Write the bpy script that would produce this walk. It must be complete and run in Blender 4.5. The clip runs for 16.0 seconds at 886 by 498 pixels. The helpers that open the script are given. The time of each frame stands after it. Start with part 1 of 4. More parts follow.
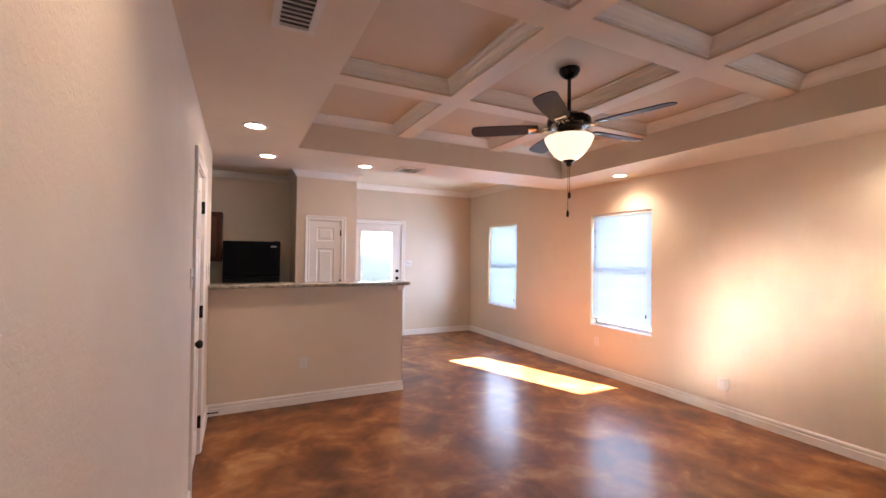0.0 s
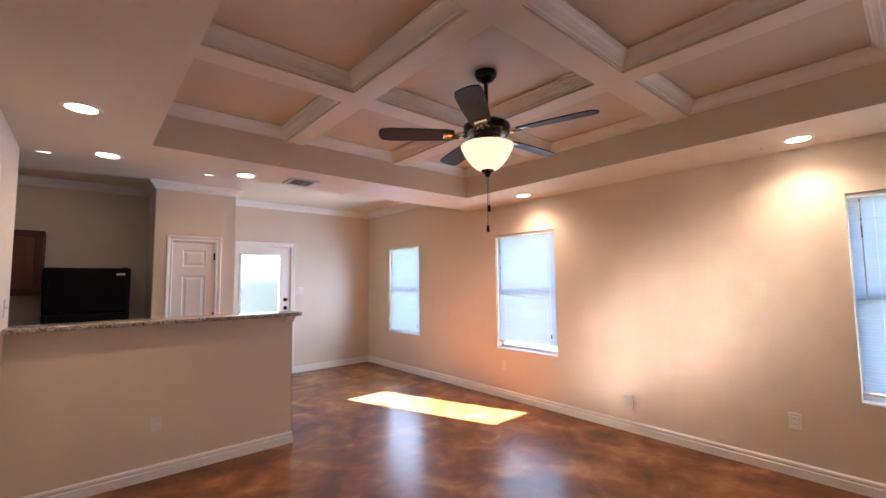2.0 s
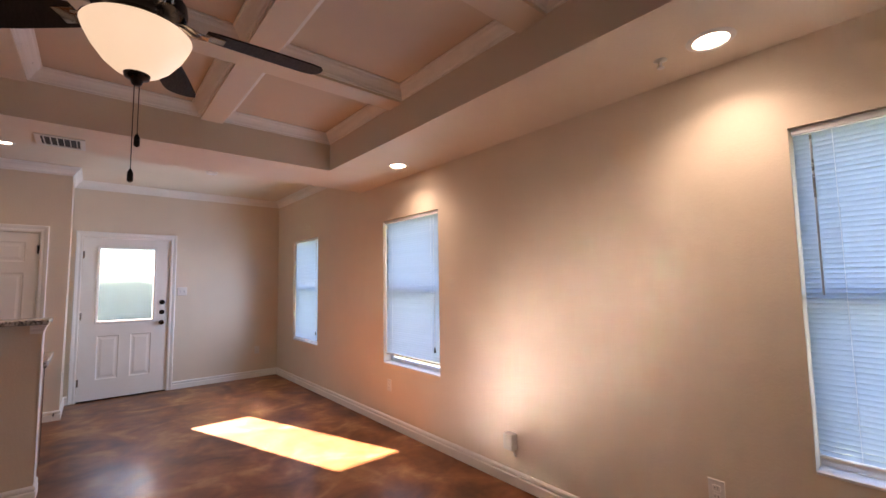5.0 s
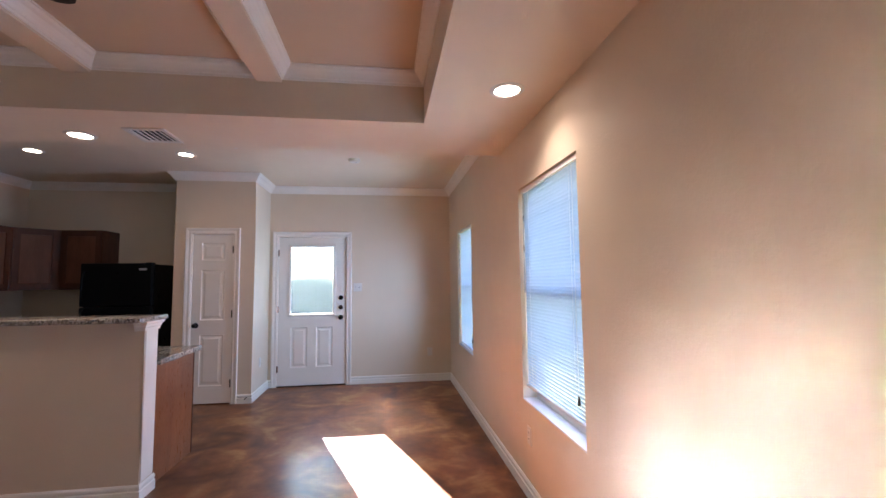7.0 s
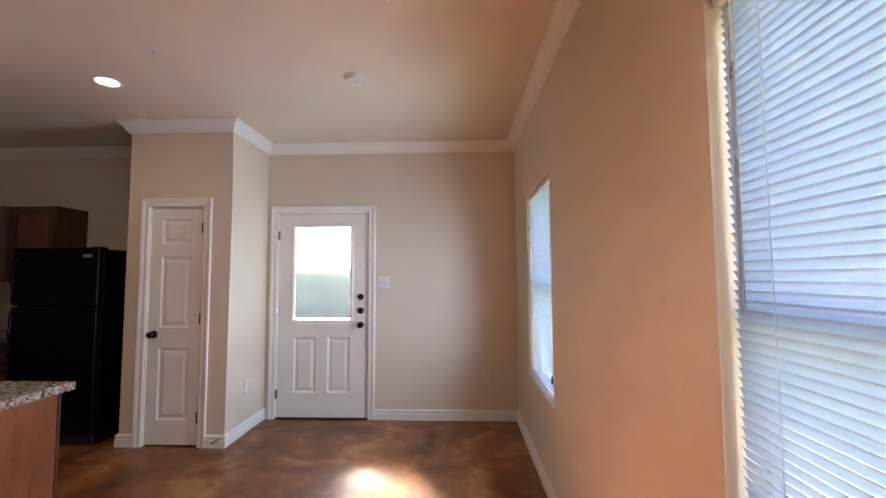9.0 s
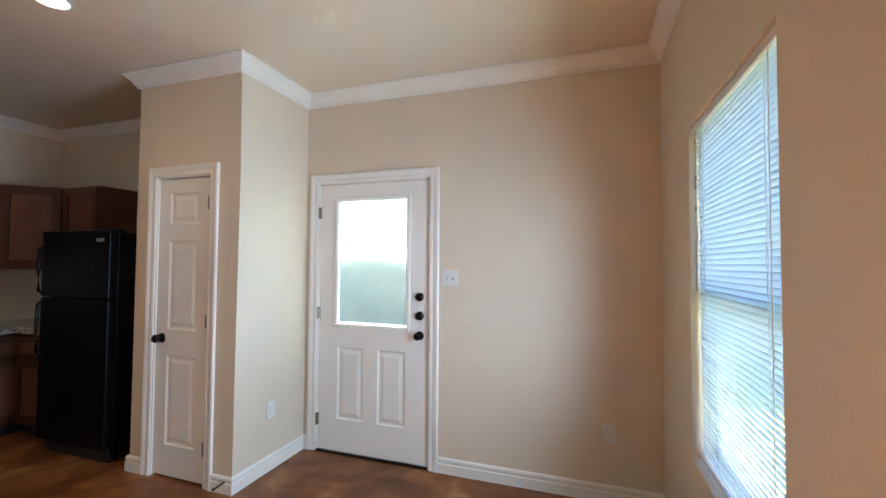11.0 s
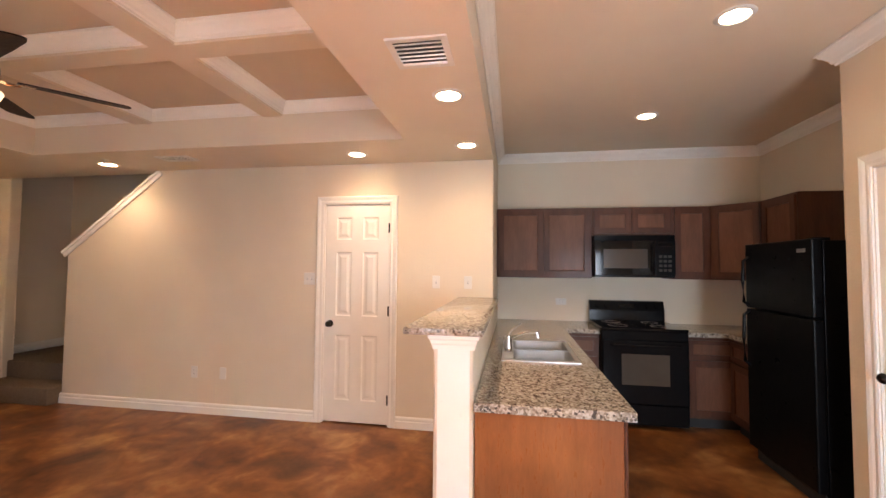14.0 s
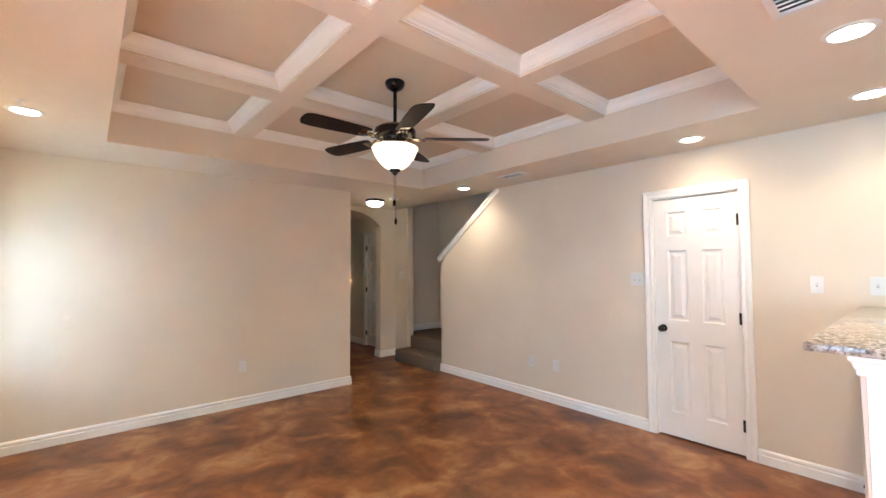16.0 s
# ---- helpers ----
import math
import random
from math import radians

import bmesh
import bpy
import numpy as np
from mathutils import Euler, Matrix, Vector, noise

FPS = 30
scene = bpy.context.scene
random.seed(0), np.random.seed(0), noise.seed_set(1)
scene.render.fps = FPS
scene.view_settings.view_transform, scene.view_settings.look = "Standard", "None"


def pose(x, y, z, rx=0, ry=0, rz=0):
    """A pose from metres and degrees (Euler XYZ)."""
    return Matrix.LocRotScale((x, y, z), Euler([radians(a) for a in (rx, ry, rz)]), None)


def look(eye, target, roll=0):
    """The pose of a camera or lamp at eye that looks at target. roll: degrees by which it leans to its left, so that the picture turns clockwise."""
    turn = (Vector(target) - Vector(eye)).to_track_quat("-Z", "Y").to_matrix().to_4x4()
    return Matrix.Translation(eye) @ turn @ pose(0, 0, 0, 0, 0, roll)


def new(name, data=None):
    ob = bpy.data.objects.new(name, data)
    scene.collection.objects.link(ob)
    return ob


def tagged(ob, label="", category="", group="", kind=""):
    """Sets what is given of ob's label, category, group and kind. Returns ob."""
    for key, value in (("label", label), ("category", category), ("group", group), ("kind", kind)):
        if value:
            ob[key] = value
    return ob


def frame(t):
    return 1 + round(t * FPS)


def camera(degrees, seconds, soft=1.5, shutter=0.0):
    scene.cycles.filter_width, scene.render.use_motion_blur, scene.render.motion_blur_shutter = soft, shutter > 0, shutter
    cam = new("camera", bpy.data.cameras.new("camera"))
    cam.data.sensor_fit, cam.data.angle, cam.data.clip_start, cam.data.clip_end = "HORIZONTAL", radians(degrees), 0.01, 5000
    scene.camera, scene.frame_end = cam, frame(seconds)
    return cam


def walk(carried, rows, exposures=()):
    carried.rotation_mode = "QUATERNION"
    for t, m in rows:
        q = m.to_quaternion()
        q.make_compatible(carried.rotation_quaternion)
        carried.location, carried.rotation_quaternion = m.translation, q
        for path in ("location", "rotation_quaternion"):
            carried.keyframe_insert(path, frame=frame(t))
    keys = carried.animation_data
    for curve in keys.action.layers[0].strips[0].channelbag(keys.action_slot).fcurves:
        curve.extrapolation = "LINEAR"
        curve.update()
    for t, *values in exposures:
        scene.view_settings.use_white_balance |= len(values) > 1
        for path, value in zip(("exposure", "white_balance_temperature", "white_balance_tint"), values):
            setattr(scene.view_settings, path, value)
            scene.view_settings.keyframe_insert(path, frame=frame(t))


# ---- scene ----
cam = camera(93.9, 16.0)
PATH = [
    (0, (0.075, -0.006, 1.487), (0.958, 1.788, 1.519), 0.7),
    (0.5, (0.217, 0.108, 1.471), (1.095, 1.898, 1.626), 1.3),
    (1, (0.217, 0.283, 1.471), (1.232, 2.001, 1.613), 0.7),
    (1.5, (0.203, 0.42, 1.467), (1.354, 2.051, 1.598), -0.2),
    (2, (0.219, 0.412, 1.468), (1.521, 1.922, 1.621), -0.7),
    (2.5, (0.254, 0.395, 1.473), (1.74, 1.725, 1.623), -0.8),
    (3, (0.33, 0.358, 1.457), (1.965, 1.5, 1.604), -0.8),
    (5.5, (2.415, 0.393, 1.398), (3.443, 2.101, 1.56), -0.8),
    (6, (2.778, 0.578, 1.412), (3.473, 2.447, 1.564), -0.7),
    (6.5, (3.091, 0.85, 1.416), (3.521, 2.798, 1.554), -0.8),
    (7, (3.317, 1.255, 1.412), (3.592, 3.23, 1.565), -0.7),
    (7.5, (3.533, 1.697, 1.404), (3.69, 3.685, 1.558), -0.6),
    (8, (3.576, 2.165, 1.376), (3.639, 4.159, 1.527), -0.5),
    (10.5, (3.829, 4.234, 1.459), (3.412, 6.189, 1.535), 0.2),
    (11, (3.801, 4.483, 1.438), (3.159, 6.376, 1.506), 0.4),
    (11.5, (3.748, 4.664, 1.468), (2.792, 6.419, 1.527), 0.5),
    (12, (3.644, 4.776, 1.444), (2.307, 6.262, 1.513), 0.5),
    (12.5, (3.53, 4.894, 1.428), (1.872, 6.011, 1.502), 0.5),
    (13, (3.488, 4.867, 1.437), (1.594, 5.505, 1.516), 0.5),
    (13.5, (3.489, 4.773, 1.448), (1.495, 4.909, 1.53), 0.5),
    (14, (3.533, 4.667, 1.46), (1.562, 4.336, 1.548), 0.5),
    (14.5, (3.547, 4.598, 1.46), (1.698, 3.843, 1.56), 0.3),
    (15, (3.572, 4.546, 1.459), (1.895, 3.461, 1.561), 0.1),
    (15.5, (3.606, 4.502, 1.464), (2.132, 3.154, 1.557), -0.1),
    (16, (3.647, 4.483, 1.461), (2.348, 2.965, 1.548), -0.3),
]
EXPOSURES = [
    (0, 5.68, 7050, 29), (0.5, 5.53, 6700, 24), (1.5, 5.41, 6650, 25), (3, 5.36, 7400, 35), (5.5, 4.73, 6750, 26), (6, 4.86, 6200, 20), (7, 4.93, 6250, 24), (8, 4.78, 7250, 32), (10.5, 5.18, 6850, 12), (11, 5.18, 6850, 12), (11.5, 5.15, 8900, 29),
    (12, 5.03, 9200, 34), (12.5, 5.03, 8400, 19), (13, 5.08, 8400, 19), (13.5, 5.28, 8100, 32), (14, 5.92, 8850, 27), (14.5, 6.37, 6800, 13), (15, 6.42, 6650, 12), (15.5, 6.31, 6250, 10), (16, 6.26, 6300, 10)]
walk(cam, [(t, look(eye, target, roll)) for t, eye, target, roll in PATH], EXPOSURES)
# ---------------------------------------------------------------- world and large lights
world = bpy.data.worlds.new("world")
scene.world = world
world.use_nodes = True
wn = world.node_tree
sky = wn.nodes.new("ShaderNodeTexSky")
sky.sky_type = "NISHITA"
sky.sun_disc = False
sky.sun_elevation = radians(24.8)
sky.sun_rotation = radians(-19.8)
wn.links.new(sky.outputs[0], wn.nodes["Background"].inputs[0])
wn.nodes["Background"].inputs[1].default_value = 0.05

sun_data = bpy.data.lights.new("sun", "SUN")
sun_data.energy, sun_data.angle, sun_data.color = 5.0, radians(0.53), (1.0, 0.93, 0.82)
sun = new("sun", sun_data)
sun.matrix_world = look((-3.7, 17, 6), (-3.7 + 0.735, 17 - 2.04, 5))

CAN_WATTS, CAN_GLOW, BOWL_GLOW = 1.6, 0.8, 0.03
WARM = (1.0, 0.84, 0.66)
DAY = (0.46, 0.71, 1.0)


# the sealed floor throws the sun's light on to the wall
scene.cycles.caustics_reflective = True
scene.cycles.blur_glossy = 0.03
scene.cycles.sample_clamp_indirect = 0.0


# ---------------------------------------------------------------- materials
class Mat:
    """A small wrapper round one node material."""

    def __init__(self, name, color=(0.8, 0.8, 0.8), rough=0.5, metal=0.0, coat=0.0, spec=0.5):
        self.m = bpy.data.materials.new(name)
        self.m.use_nodes = True
        self.t = self.m.node_tree
        self.b = self.t.nodes["Principled BSDF"]
        self.set("Base Color", (*color, 1))
        self.set("Roughness", rough)
        self.set("Metallic", metal)
        self.set("Coat Weight", coat)
        self.set("Coat Roughness", 0.08)
        self.set("Specular IOR Level", spec)
        self.co = self.t.nodes.new("ShaderNodeTexCoord").outputs["Object"]

    def set(self, key, value):
        self.b.inputs[key].default_value = value

    def link(self, out, key):
        self.t.links.new(out, self.b.inputs[key])

    def mapping(self, scale):
        n = self.t.nodes.new("ShaderNodeMapping")
        n.inputs["Scale"].default_value = scale
        self.t.links.new(self.co, n.inputs["Vector"])
        return n.outputs[0]

    def noise(self, scale, detail=4.0, rough=0.55, distort=0.0, vec=None):
        n = self.t.nodes.new("ShaderNodeTexNoise")
        n.inputs["Scale"].default_value, n.inputs["Detail"].default_value = scale, detail
        n.inputs["Roughness"].default_value, n.inputs["Distortion"].default_value = rough, distort
        self.t.links.new(vec or self.co, n.inputs["Vector"])
        return n.outputs["Fac"]

    def voronoi(self, scale, vec=None, out="Color"):
        n = self.t.nodes.new("ShaderNodeTexVoronoi")
        n.inputs["Scale"].default_value = scale
        self.t.links.new(vec or self.co, n.inputs["Vector"])
        return n.outputs[out]

    def ramp(self, fac, stops):
        n = self.t.nodes.new("ShaderNodeValToRGB")
        e = n.color_ramp.elements
        while len(e) < len(stops):
            e.new(0.5)
        for el, (p, c) in zip(e, stops):
            el.position, el.color = p, (*c, 1) if len(c) == 3 else c
        self.t.links.new(fac, n.inputs[0])
        return n.outputs[0]

    def mix(self, fac, a, b, kind="MIX"):
        n = self.t.nodes.new("ShaderNodeMix")
        n.data_type, n.blend_type = "RGBA", kind
        for key, v in ((0, fac), (6, a), (7, b)):
            if isinstance(v, (int, float)):
                n.inputs[key].default_value = v
            elif isinstance(v, tuple):
                n.inputs[key].default_value = (*v, 1)
            else:
                self.t.links.new(v, n.inputs[key])
        return n.outputs[2]

    def bump(self, height, strength, distance):
        n = self.t.nodes.new("ShaderNodeBump")
        n.inputs["Strength"].default_value, n.inputs["Distance"].default_value = strength, distance
        self.t.links.new(height, n.inputs["Height"])
        self.link(n.outputs[0], "Normal")


def grey(v):
    return (v, v, v)


def paint(name, color, rough, lump=0.17, scale=62.0):
    """Rolled wall paint over a knockdown texture."""
    m = Mat(name, color, rough)
    big = m.noise(1.1, 3.0)
    dark, light = tuple(c * 0.95 for c in color), tuple(min(1, c * 1.03) for c in color)
    m.link(m.ramp(big, ((0.3, dark), (0.7, light))), "Base Color")
    m.link(m.ramp(m.noise(9.0, 3.0), ((0.3, grey(rough - 0.07)), (0.7, grey(rough + 0.08)))), "Roughness")
    h = m.ramp(m.noise(scale, 3.0, 0.6, 0.6), ((0.42, grey(0.0)), (0.58, grey(1.0))))
    m.bump(h, lump, 0.0022)
    return m.m


def wood(name, dark, light, rough, axis=(26.0, 26.0, 2.2), coat=0.04, spec=0.3):
    m = Mat(name, light, rough, coat=coat, spec=spec)
    grain = m.noise(1.0, 6.0, 0.6, 0.5, m.mapping(axis))
    fine = m.noise(1.0, 4.0, 0.7, 0.0, m.mapping(tuple(a * 7 for a in axis)))
    tone = m.ramp(m.noise(2.2, 2.0), ((0.35, grey(0.75)), (0.65, grey(1.0))))
    c = m.mix(0.75, m.ramp(grain, ((0.3, dark), (0.7, light))), m.ramp(fine, ((0.3, grey(0.8)), (0.6, grey(1.0)))), "MULTIPLY")
    m.link(m.mix(1.0, c, tone, "MULTIPLY"), "Base Color")
    m.link(m.ramp(fine, ((0.3, grey(rough + 0.1)), (0.7, grey(rough - 0.06)))), "Roughness")
    m.bump(fine, 0.12, 0.001)
    return m.m


WALL = paint("wall_paint", (0.70, 0.60, 0.47), 0.56)
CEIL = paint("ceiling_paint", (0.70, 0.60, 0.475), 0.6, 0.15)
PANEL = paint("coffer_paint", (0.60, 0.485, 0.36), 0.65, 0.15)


def trim_paint():
    m = Mat("trim_paint", (0.82, 0.79, 0.73), 0.33)
    m.link(m.ramp(m.noise(3.0, 4.0), ((0.3, (0.79, 0.755, 0.69)), (0.7, (0.84, 0.81, 0.755)))), "Base Color")
    m.link(m.ramp(m.noise(40.0, 3.0), ((0.3, grey(0.27)), (0.7, grey(0.4)))), "Roughness")
    m.bump(m.noise(160.0, 2.0), 0.05, 0.001)
    return m.m


TRIM = trim_paint()


def stained_concrete():
    """Acid-stained and sealed concrete: brown clouds under a glossy coat."""
    m = Mat("stained_concrete", (0.2, 0.08, 0.03), 0.2, coat=0.42, spec=0.2)
    m.set("Coat Roughness", 0.21)
    swirl = m.mix(0.2, m.noise(2.5, 3.0, 0.5, 0.7), m.noise(8.0, 4.0, 0.6, 0.6))
    cloud = m.noise(0.9, 4.0, 0.55, 0.5)
    fine = m.noise(16.0, 6.0, 0.65, 0.4)
    a = m.ramp(swirl, ((0.31, (0.095, 0.030, 0.010)), (0.44, (0.19, 0.064, 0.019)), (0.55, (0.29, 0.110, 0.034)), (0.70, (0.50, 0.26, 0.10))))
    b = m.ramp(cloud, ((0.32, (0.80, 0.74, 0.70)), (0.66, (1.0, 1.0, 1.0))))
    c = m.mix(1.0, a, b, "MULTIPLY")
    c = m.mix(0.4, c, m.ramp(fine, ((0.25, grey(0.55)), (0.7, grey(1.05)))), "MULTIPLY")
    m.link(c, "Base Color")
    m.link(m.ramp(m.noise(5.0, 6.0, 0.6), ((0.3, grey(0.42)), (0.7, grey(0.50)))), "Roughness")
    wave = m.noise(3.5, 3.0)
    m.bump(wave, 0.04, 0.006)
    return m.m


FLOOR = stained_concrete()


def granite():
    m = Mat("granite", (0.5, 0.45, 0.38), 0.12, coat=0.3)
    grains = m.voronoi(105.0, out="Color")
    sep = m.t.nodes.new("ShaderNodeSeparateColor")
    m.t.links.new(grains, sep.inputs[0])
    base = m.ramp(sep.outputs[0], ((0.0, (0.10, 0.088, 0.078)), (0.13, (0.24, 0.20, 0.16)), (0.34, (0.36, 0.32, 0.27)), (0.64, (0.48, 0.44, 0.385))))
    for el in m.t.nodes:
        if el.bl_idname == "ShaderNodeValToRGB":
            el.color_ramp.interpolation = "CONSTANT"
    blotch = m.ramp(m.noise(34.0, 4.0, 0.6, 0.6), ((0.36, (0.45, 0.40, 0.36)), (0.52, (1.0, 1.0, 1.0))))
    m.link(m.mix(1.0, base, blotch, "MULTIPLY"), "Base Color")
    m.link(m.ramp(m.noise(60.0, 2.0), ((0.3, grey(0.08)), (0.7, grey(0.2)))), "Roughness")
    return m.m


GRANITE = granite()
WOOD = wood("cabinet_wood", (0.085, 0.030, 0.016), (0.125, 0.046, 0.025), 0.42, (16.0, 16.0, 2.0))
WOOD_END = wood("end_panel_wood", (0.24, 0.082, 0.031), (0.33, 0.122, 0.05), 0.3, (9.0, 9.0, 1.6))
WOOD_IN = wood("cabinet_panel_wood", (0.15, 0.060, 0.034), (0.215, 0.09, 0.052), 0.42, (12.0, 12.0, 2.0))
BLADE = wood("fan_blade_wood", (0.010, 0.006, 0.0045), (0.026, 0.014, 0.010), 0.5, (22.0, 3.0, 22.0), 0.0, 0.2)
# Lightened fence wood: the outdoor glare is put into its colour.
LIGHTENED_WOOD = wood("lightened_wood", (0.46, 0.43, 0.39), (0.62, 0.58, 0.53), 0.8)


def speckled(name, color, rough, metal=0.0, coat=0.0, vary=0.08, bump=0.03, spec=0.5):
    m = Mat(name, color, rough, metal, coat, spec)
    m.link(m.ramp(m.noise(14.0, 5.0), ((0.3, grey(max(0.02, rough - vary))), (0.7, grey(rough + vary)))), "Roughness")
    m.link(m.ramp(m.noise(4.0, 4.0), ((0.3, tuple(c * 0.85 for c in color)), (0.7, color))), "Base Color")
    m.bump(m.noise(220.0, 2.0), bump, 0.001)
    return m.m


BLACK = speckled("black_enamel", (0.008, 0.008, 0.009), 0.14, vary=0.04, spec=0.12)
FRIDGE_BLACK = speckled("textured_black", (0.004, 0.004, 0.0045), 0.34, bump=0.1, spec=0.1)
DARK_GLASS = speckled("dark_glass", (0.008, 0.008, 0.009), 0.08, coat=0.1, spec=0.25, vary=0.02, bump=0.0)
OVEN_GLASS = speckled("oven_glass", (0.085, 0.07, 0.058), 0.16, coat=0.05, spec=0.2, vary=0.04, bump=0.0)
BRONZE = speckled("oil_rubbed_bronze", (0.022, 0.017, 0.014), 0.3, 0.75)
DARK_METAL = speckled("dark_bronze", (0.028, 0.022, 0.02), 0.28, 0.8)
SHINY = speckled("antique_nickel", (0.42, 0.38, 0.34), 0.18, 1.0)
CHROME = speckled("chrome", (0.72, 0.72, 0.72), 0.08, 1.0, vary=0.04)
STEEL = speckled("brushed_steel", (0.74, 0.74, 0.73), 0.36, 1.0, vary=0.03)
PLASTIC = speckled("white_plastic", (0.76, 0.74, 0.69), 0.35)
SLOT = speckled("dark_slot", (0.02, 0.02, 0.02), 0.6)
GREYMARK = speckled("grey_badge", (0.45, 0.45, 0.45), 0.3, 0.6)
VINYL = speckled("white_vinyl", (0.80, 0.81, 0.82), 0.4)
METAL_WHITE = speckled("white_metal", (0.74, 0.71, 0.66), 0.4)
CONCRETE = speckled("patio_concrete", (0.42, 0.40, 0.37), 0.85)
STUCCO = speckled("pale_siding", (0.62, 0.60, 0.55), 0.8)


def carpet():
    m = Mat("carpet", (0.20, 0.15, 0.11), 0.95, spec=0.1)
    m.link(m.ramp(m.noise(120.0, 4.0), ((0.3, (0.11, 0.08, 0.058)), (0.7, (0.24, 0.185, 0.135)))), "Base Color")
    m.bump(m.noise(320.0, 3.0), 0.9, 0.006)
    return m.m


CARPET = carpet()


def grass():
    m = Mat("lawn", (0.09, 0.14, 0.04), 0.9, spec=0.2)
    m.link(m.ramp(m.noise(6.0, 8.0, 0.7), ((0.3, (0.05, 0.085, 0.02)), (0.5, (0.10, 0.15, 0.045)), (0.75, (0.22, 0.22, 0.09)))), "Base Color")
    m.bump(m.noise(60.0, 4.0), 0.8, 0.03)
    return m.m


GRASS = grass()


def glass(name, color, haze=0.0):
    m = Mat(name, color, 0.0)
    m.set("Transmission Weight", 1.0)
    m.set("IOR", 1.45)
    m.link(m.ramp(m.noise(3.0, 4.0), ((0.3, grey(haze)), (0.8, grey(haze * 1.3 + 0.02)))), "Roughness")
    return m.m


GLASS = glass("window_glass", (0.95, 0.97, 0.98))
# The dark blue colour is put in to dim the glaring view outdoors.
DOOR_GLASS = glass("view_dimming_glass", (0.16, 0.26, 0.32), 0.09)


def slat_vinyl():
    """Thin vinyl that lets part of the daylight through."""
    m = bpy.data.materials.new("blind_vinyl")
    m.use_nodes = True
    t = m.node_tree
    out = t.nodes["Material Output"]
    t.nodes.remove(t.nodes["Principled BSDF"])
    d = t.nodes.new("ShaderNodeBsdfDiffuse")
    tr = t.nodes.new("ShaderNodeBsdfTranslucent")
    gl = t.nodes.new("ShaderNodeBsdfGlossy")
    info = t.nodes.new("ShaderNodeObjectInfo")
    ramp = t.nodes.new("ShaderNodeValToRGB")
    # White slats; the blue of the daylight is put into these colours.
    ramp.color_ramp.elements[0].color = (0.72, 0.80, 0.88, 1)
    ramp.color_ramp.elements[1].color = (0.78, 0.86, 0.94, 1)
    t.links.new(info.outputs["Random"], ramp.inputs[0])
    t.links.new(ramp.outputs[0], d.inputs[0])
    # Blue again, so the daylight coming through keeps the sky's tint.
    tr.inputs[0].default_value = (0.215, 0.325, 0.455, 1)
    gl.inputs["Roughness"].default_value = 0.35
    a, b = t.nodes.new("ShaderNodeMixShader"), t.nodes.new("ShaderNodeMixShader")
    a.inputs[0].default_value, b.inputs[0].default_value = 0.62, 0.04
    t.links.new(d.outputs[0], a.inputs[1])
    t.links.new(tr.outputs[0], a.inputs[2])
    t.links.new(a.outputs[0], b.inputs[1])
    t.links.new(gl.outputs[0], b.inputs[2])
    t.links.new(b.outputs[0], out.inputs[0])
    return m


SLAT = slat_vinyl()


def glow(name, color, strength):
    m = Mat(name, (0.8, 0.78, 0.74), 0.4)
    m.link(m.ramp(m.noise(9.0, 3.0), ((0.3, tuple(c * 0.9 for c in color)), (0.7, color))), "Emission Color")
    m.set("Emission Strength", strength)
    return m.m


CAN_LENS = glow("lamp_lens", (1.0, 0.86, 0.66), CAN_GLOW)
BOWL = glow("alabaster_glass", (1.0, 0.80, 0.52), BOWL_GLOW)
HALL_BOWL = glow("hall_lamp_glass", (1.0, 0.84, 0.62), 0.45)


# ---------------------------------------------------------------- mesh helpers
def mesh_object(name, bm, material, smooth=False):
    bmesh.ops.recalc_face_normals(bm, faces=bm.faces)
    me = bpy.data.meshes.new(name)
    bm.to_mesh(me)
    bm.free()
    me.materials.append(material)
    if smooth:
        me.shade_smooth()
        me.set_sharp_from_angle(angle=radians(38))
    return new(name, me)


def part(name, bm, material, parent, label="", smooth=False):
    ob = mesh_object(name, bm, material, smooth)
    ob.parent = parent
    ob.matrix_parent_inverse = parent.matrix_world.inverted()
    if label:
        tagged(ob, label)
    return ob


def thing(name, at, label, category, group=""):
    """An Empty at the base of a thing, whose parts hang under it."""
    ob = new(name)
    ob.empty_display_size = 0.05
    ob.matrix_world = at if isinstance(at, Matrix) else Matrix.Translation(at)
    bpy.context.view_layer.update()
    return tagged(ob, label, category, group)


def structure(name, bm, material, label, smooth=False):
    return tagged(mesh_object(name, bm, material, smooth), label, kind="structure")


def box(bm, x0, x1, y0, y1, z0, z1, bevel=0.0, seg=2):
    m = Matrix.LocRotScale(((x0 + x1) / 2, (y0 + y1) / 2, (z0 + z1) / 2), None, (abs(x1 - x0), abs(y1 - y0), abs(z1 - z0)))
    geo = bmesh.ops.create_cube(bm, size=1, matrix=m)
    if bevel:
        edges = list({e for v in geo["verts"] for e in v.link_edges})
        bmesh.ops.bevel(bm, geom=edges, offset=bevel, segments=seg, affect="EDGES", profile=0.5)
    return bm


def boxed(*a, **k):
    return box(bmesh.new(), *a, **k)


def cyl(bm, p, q, r, r2=None, n=20):
    """A cylinder or cone from p to q."""
    p, q = Vector(p), Vector(q)
    m = Matrix.Translation((p + q) / 2) @ (q - p).to_track_quat("Z", "Y").to_matrix().to_4x4()
    bmesh.ops.create_cone(bm, cap_ends=True, segments=n, radius1=r, radius2=r if r2 is None else r2, depth=(q - p).length, matrix=m)
    return bm


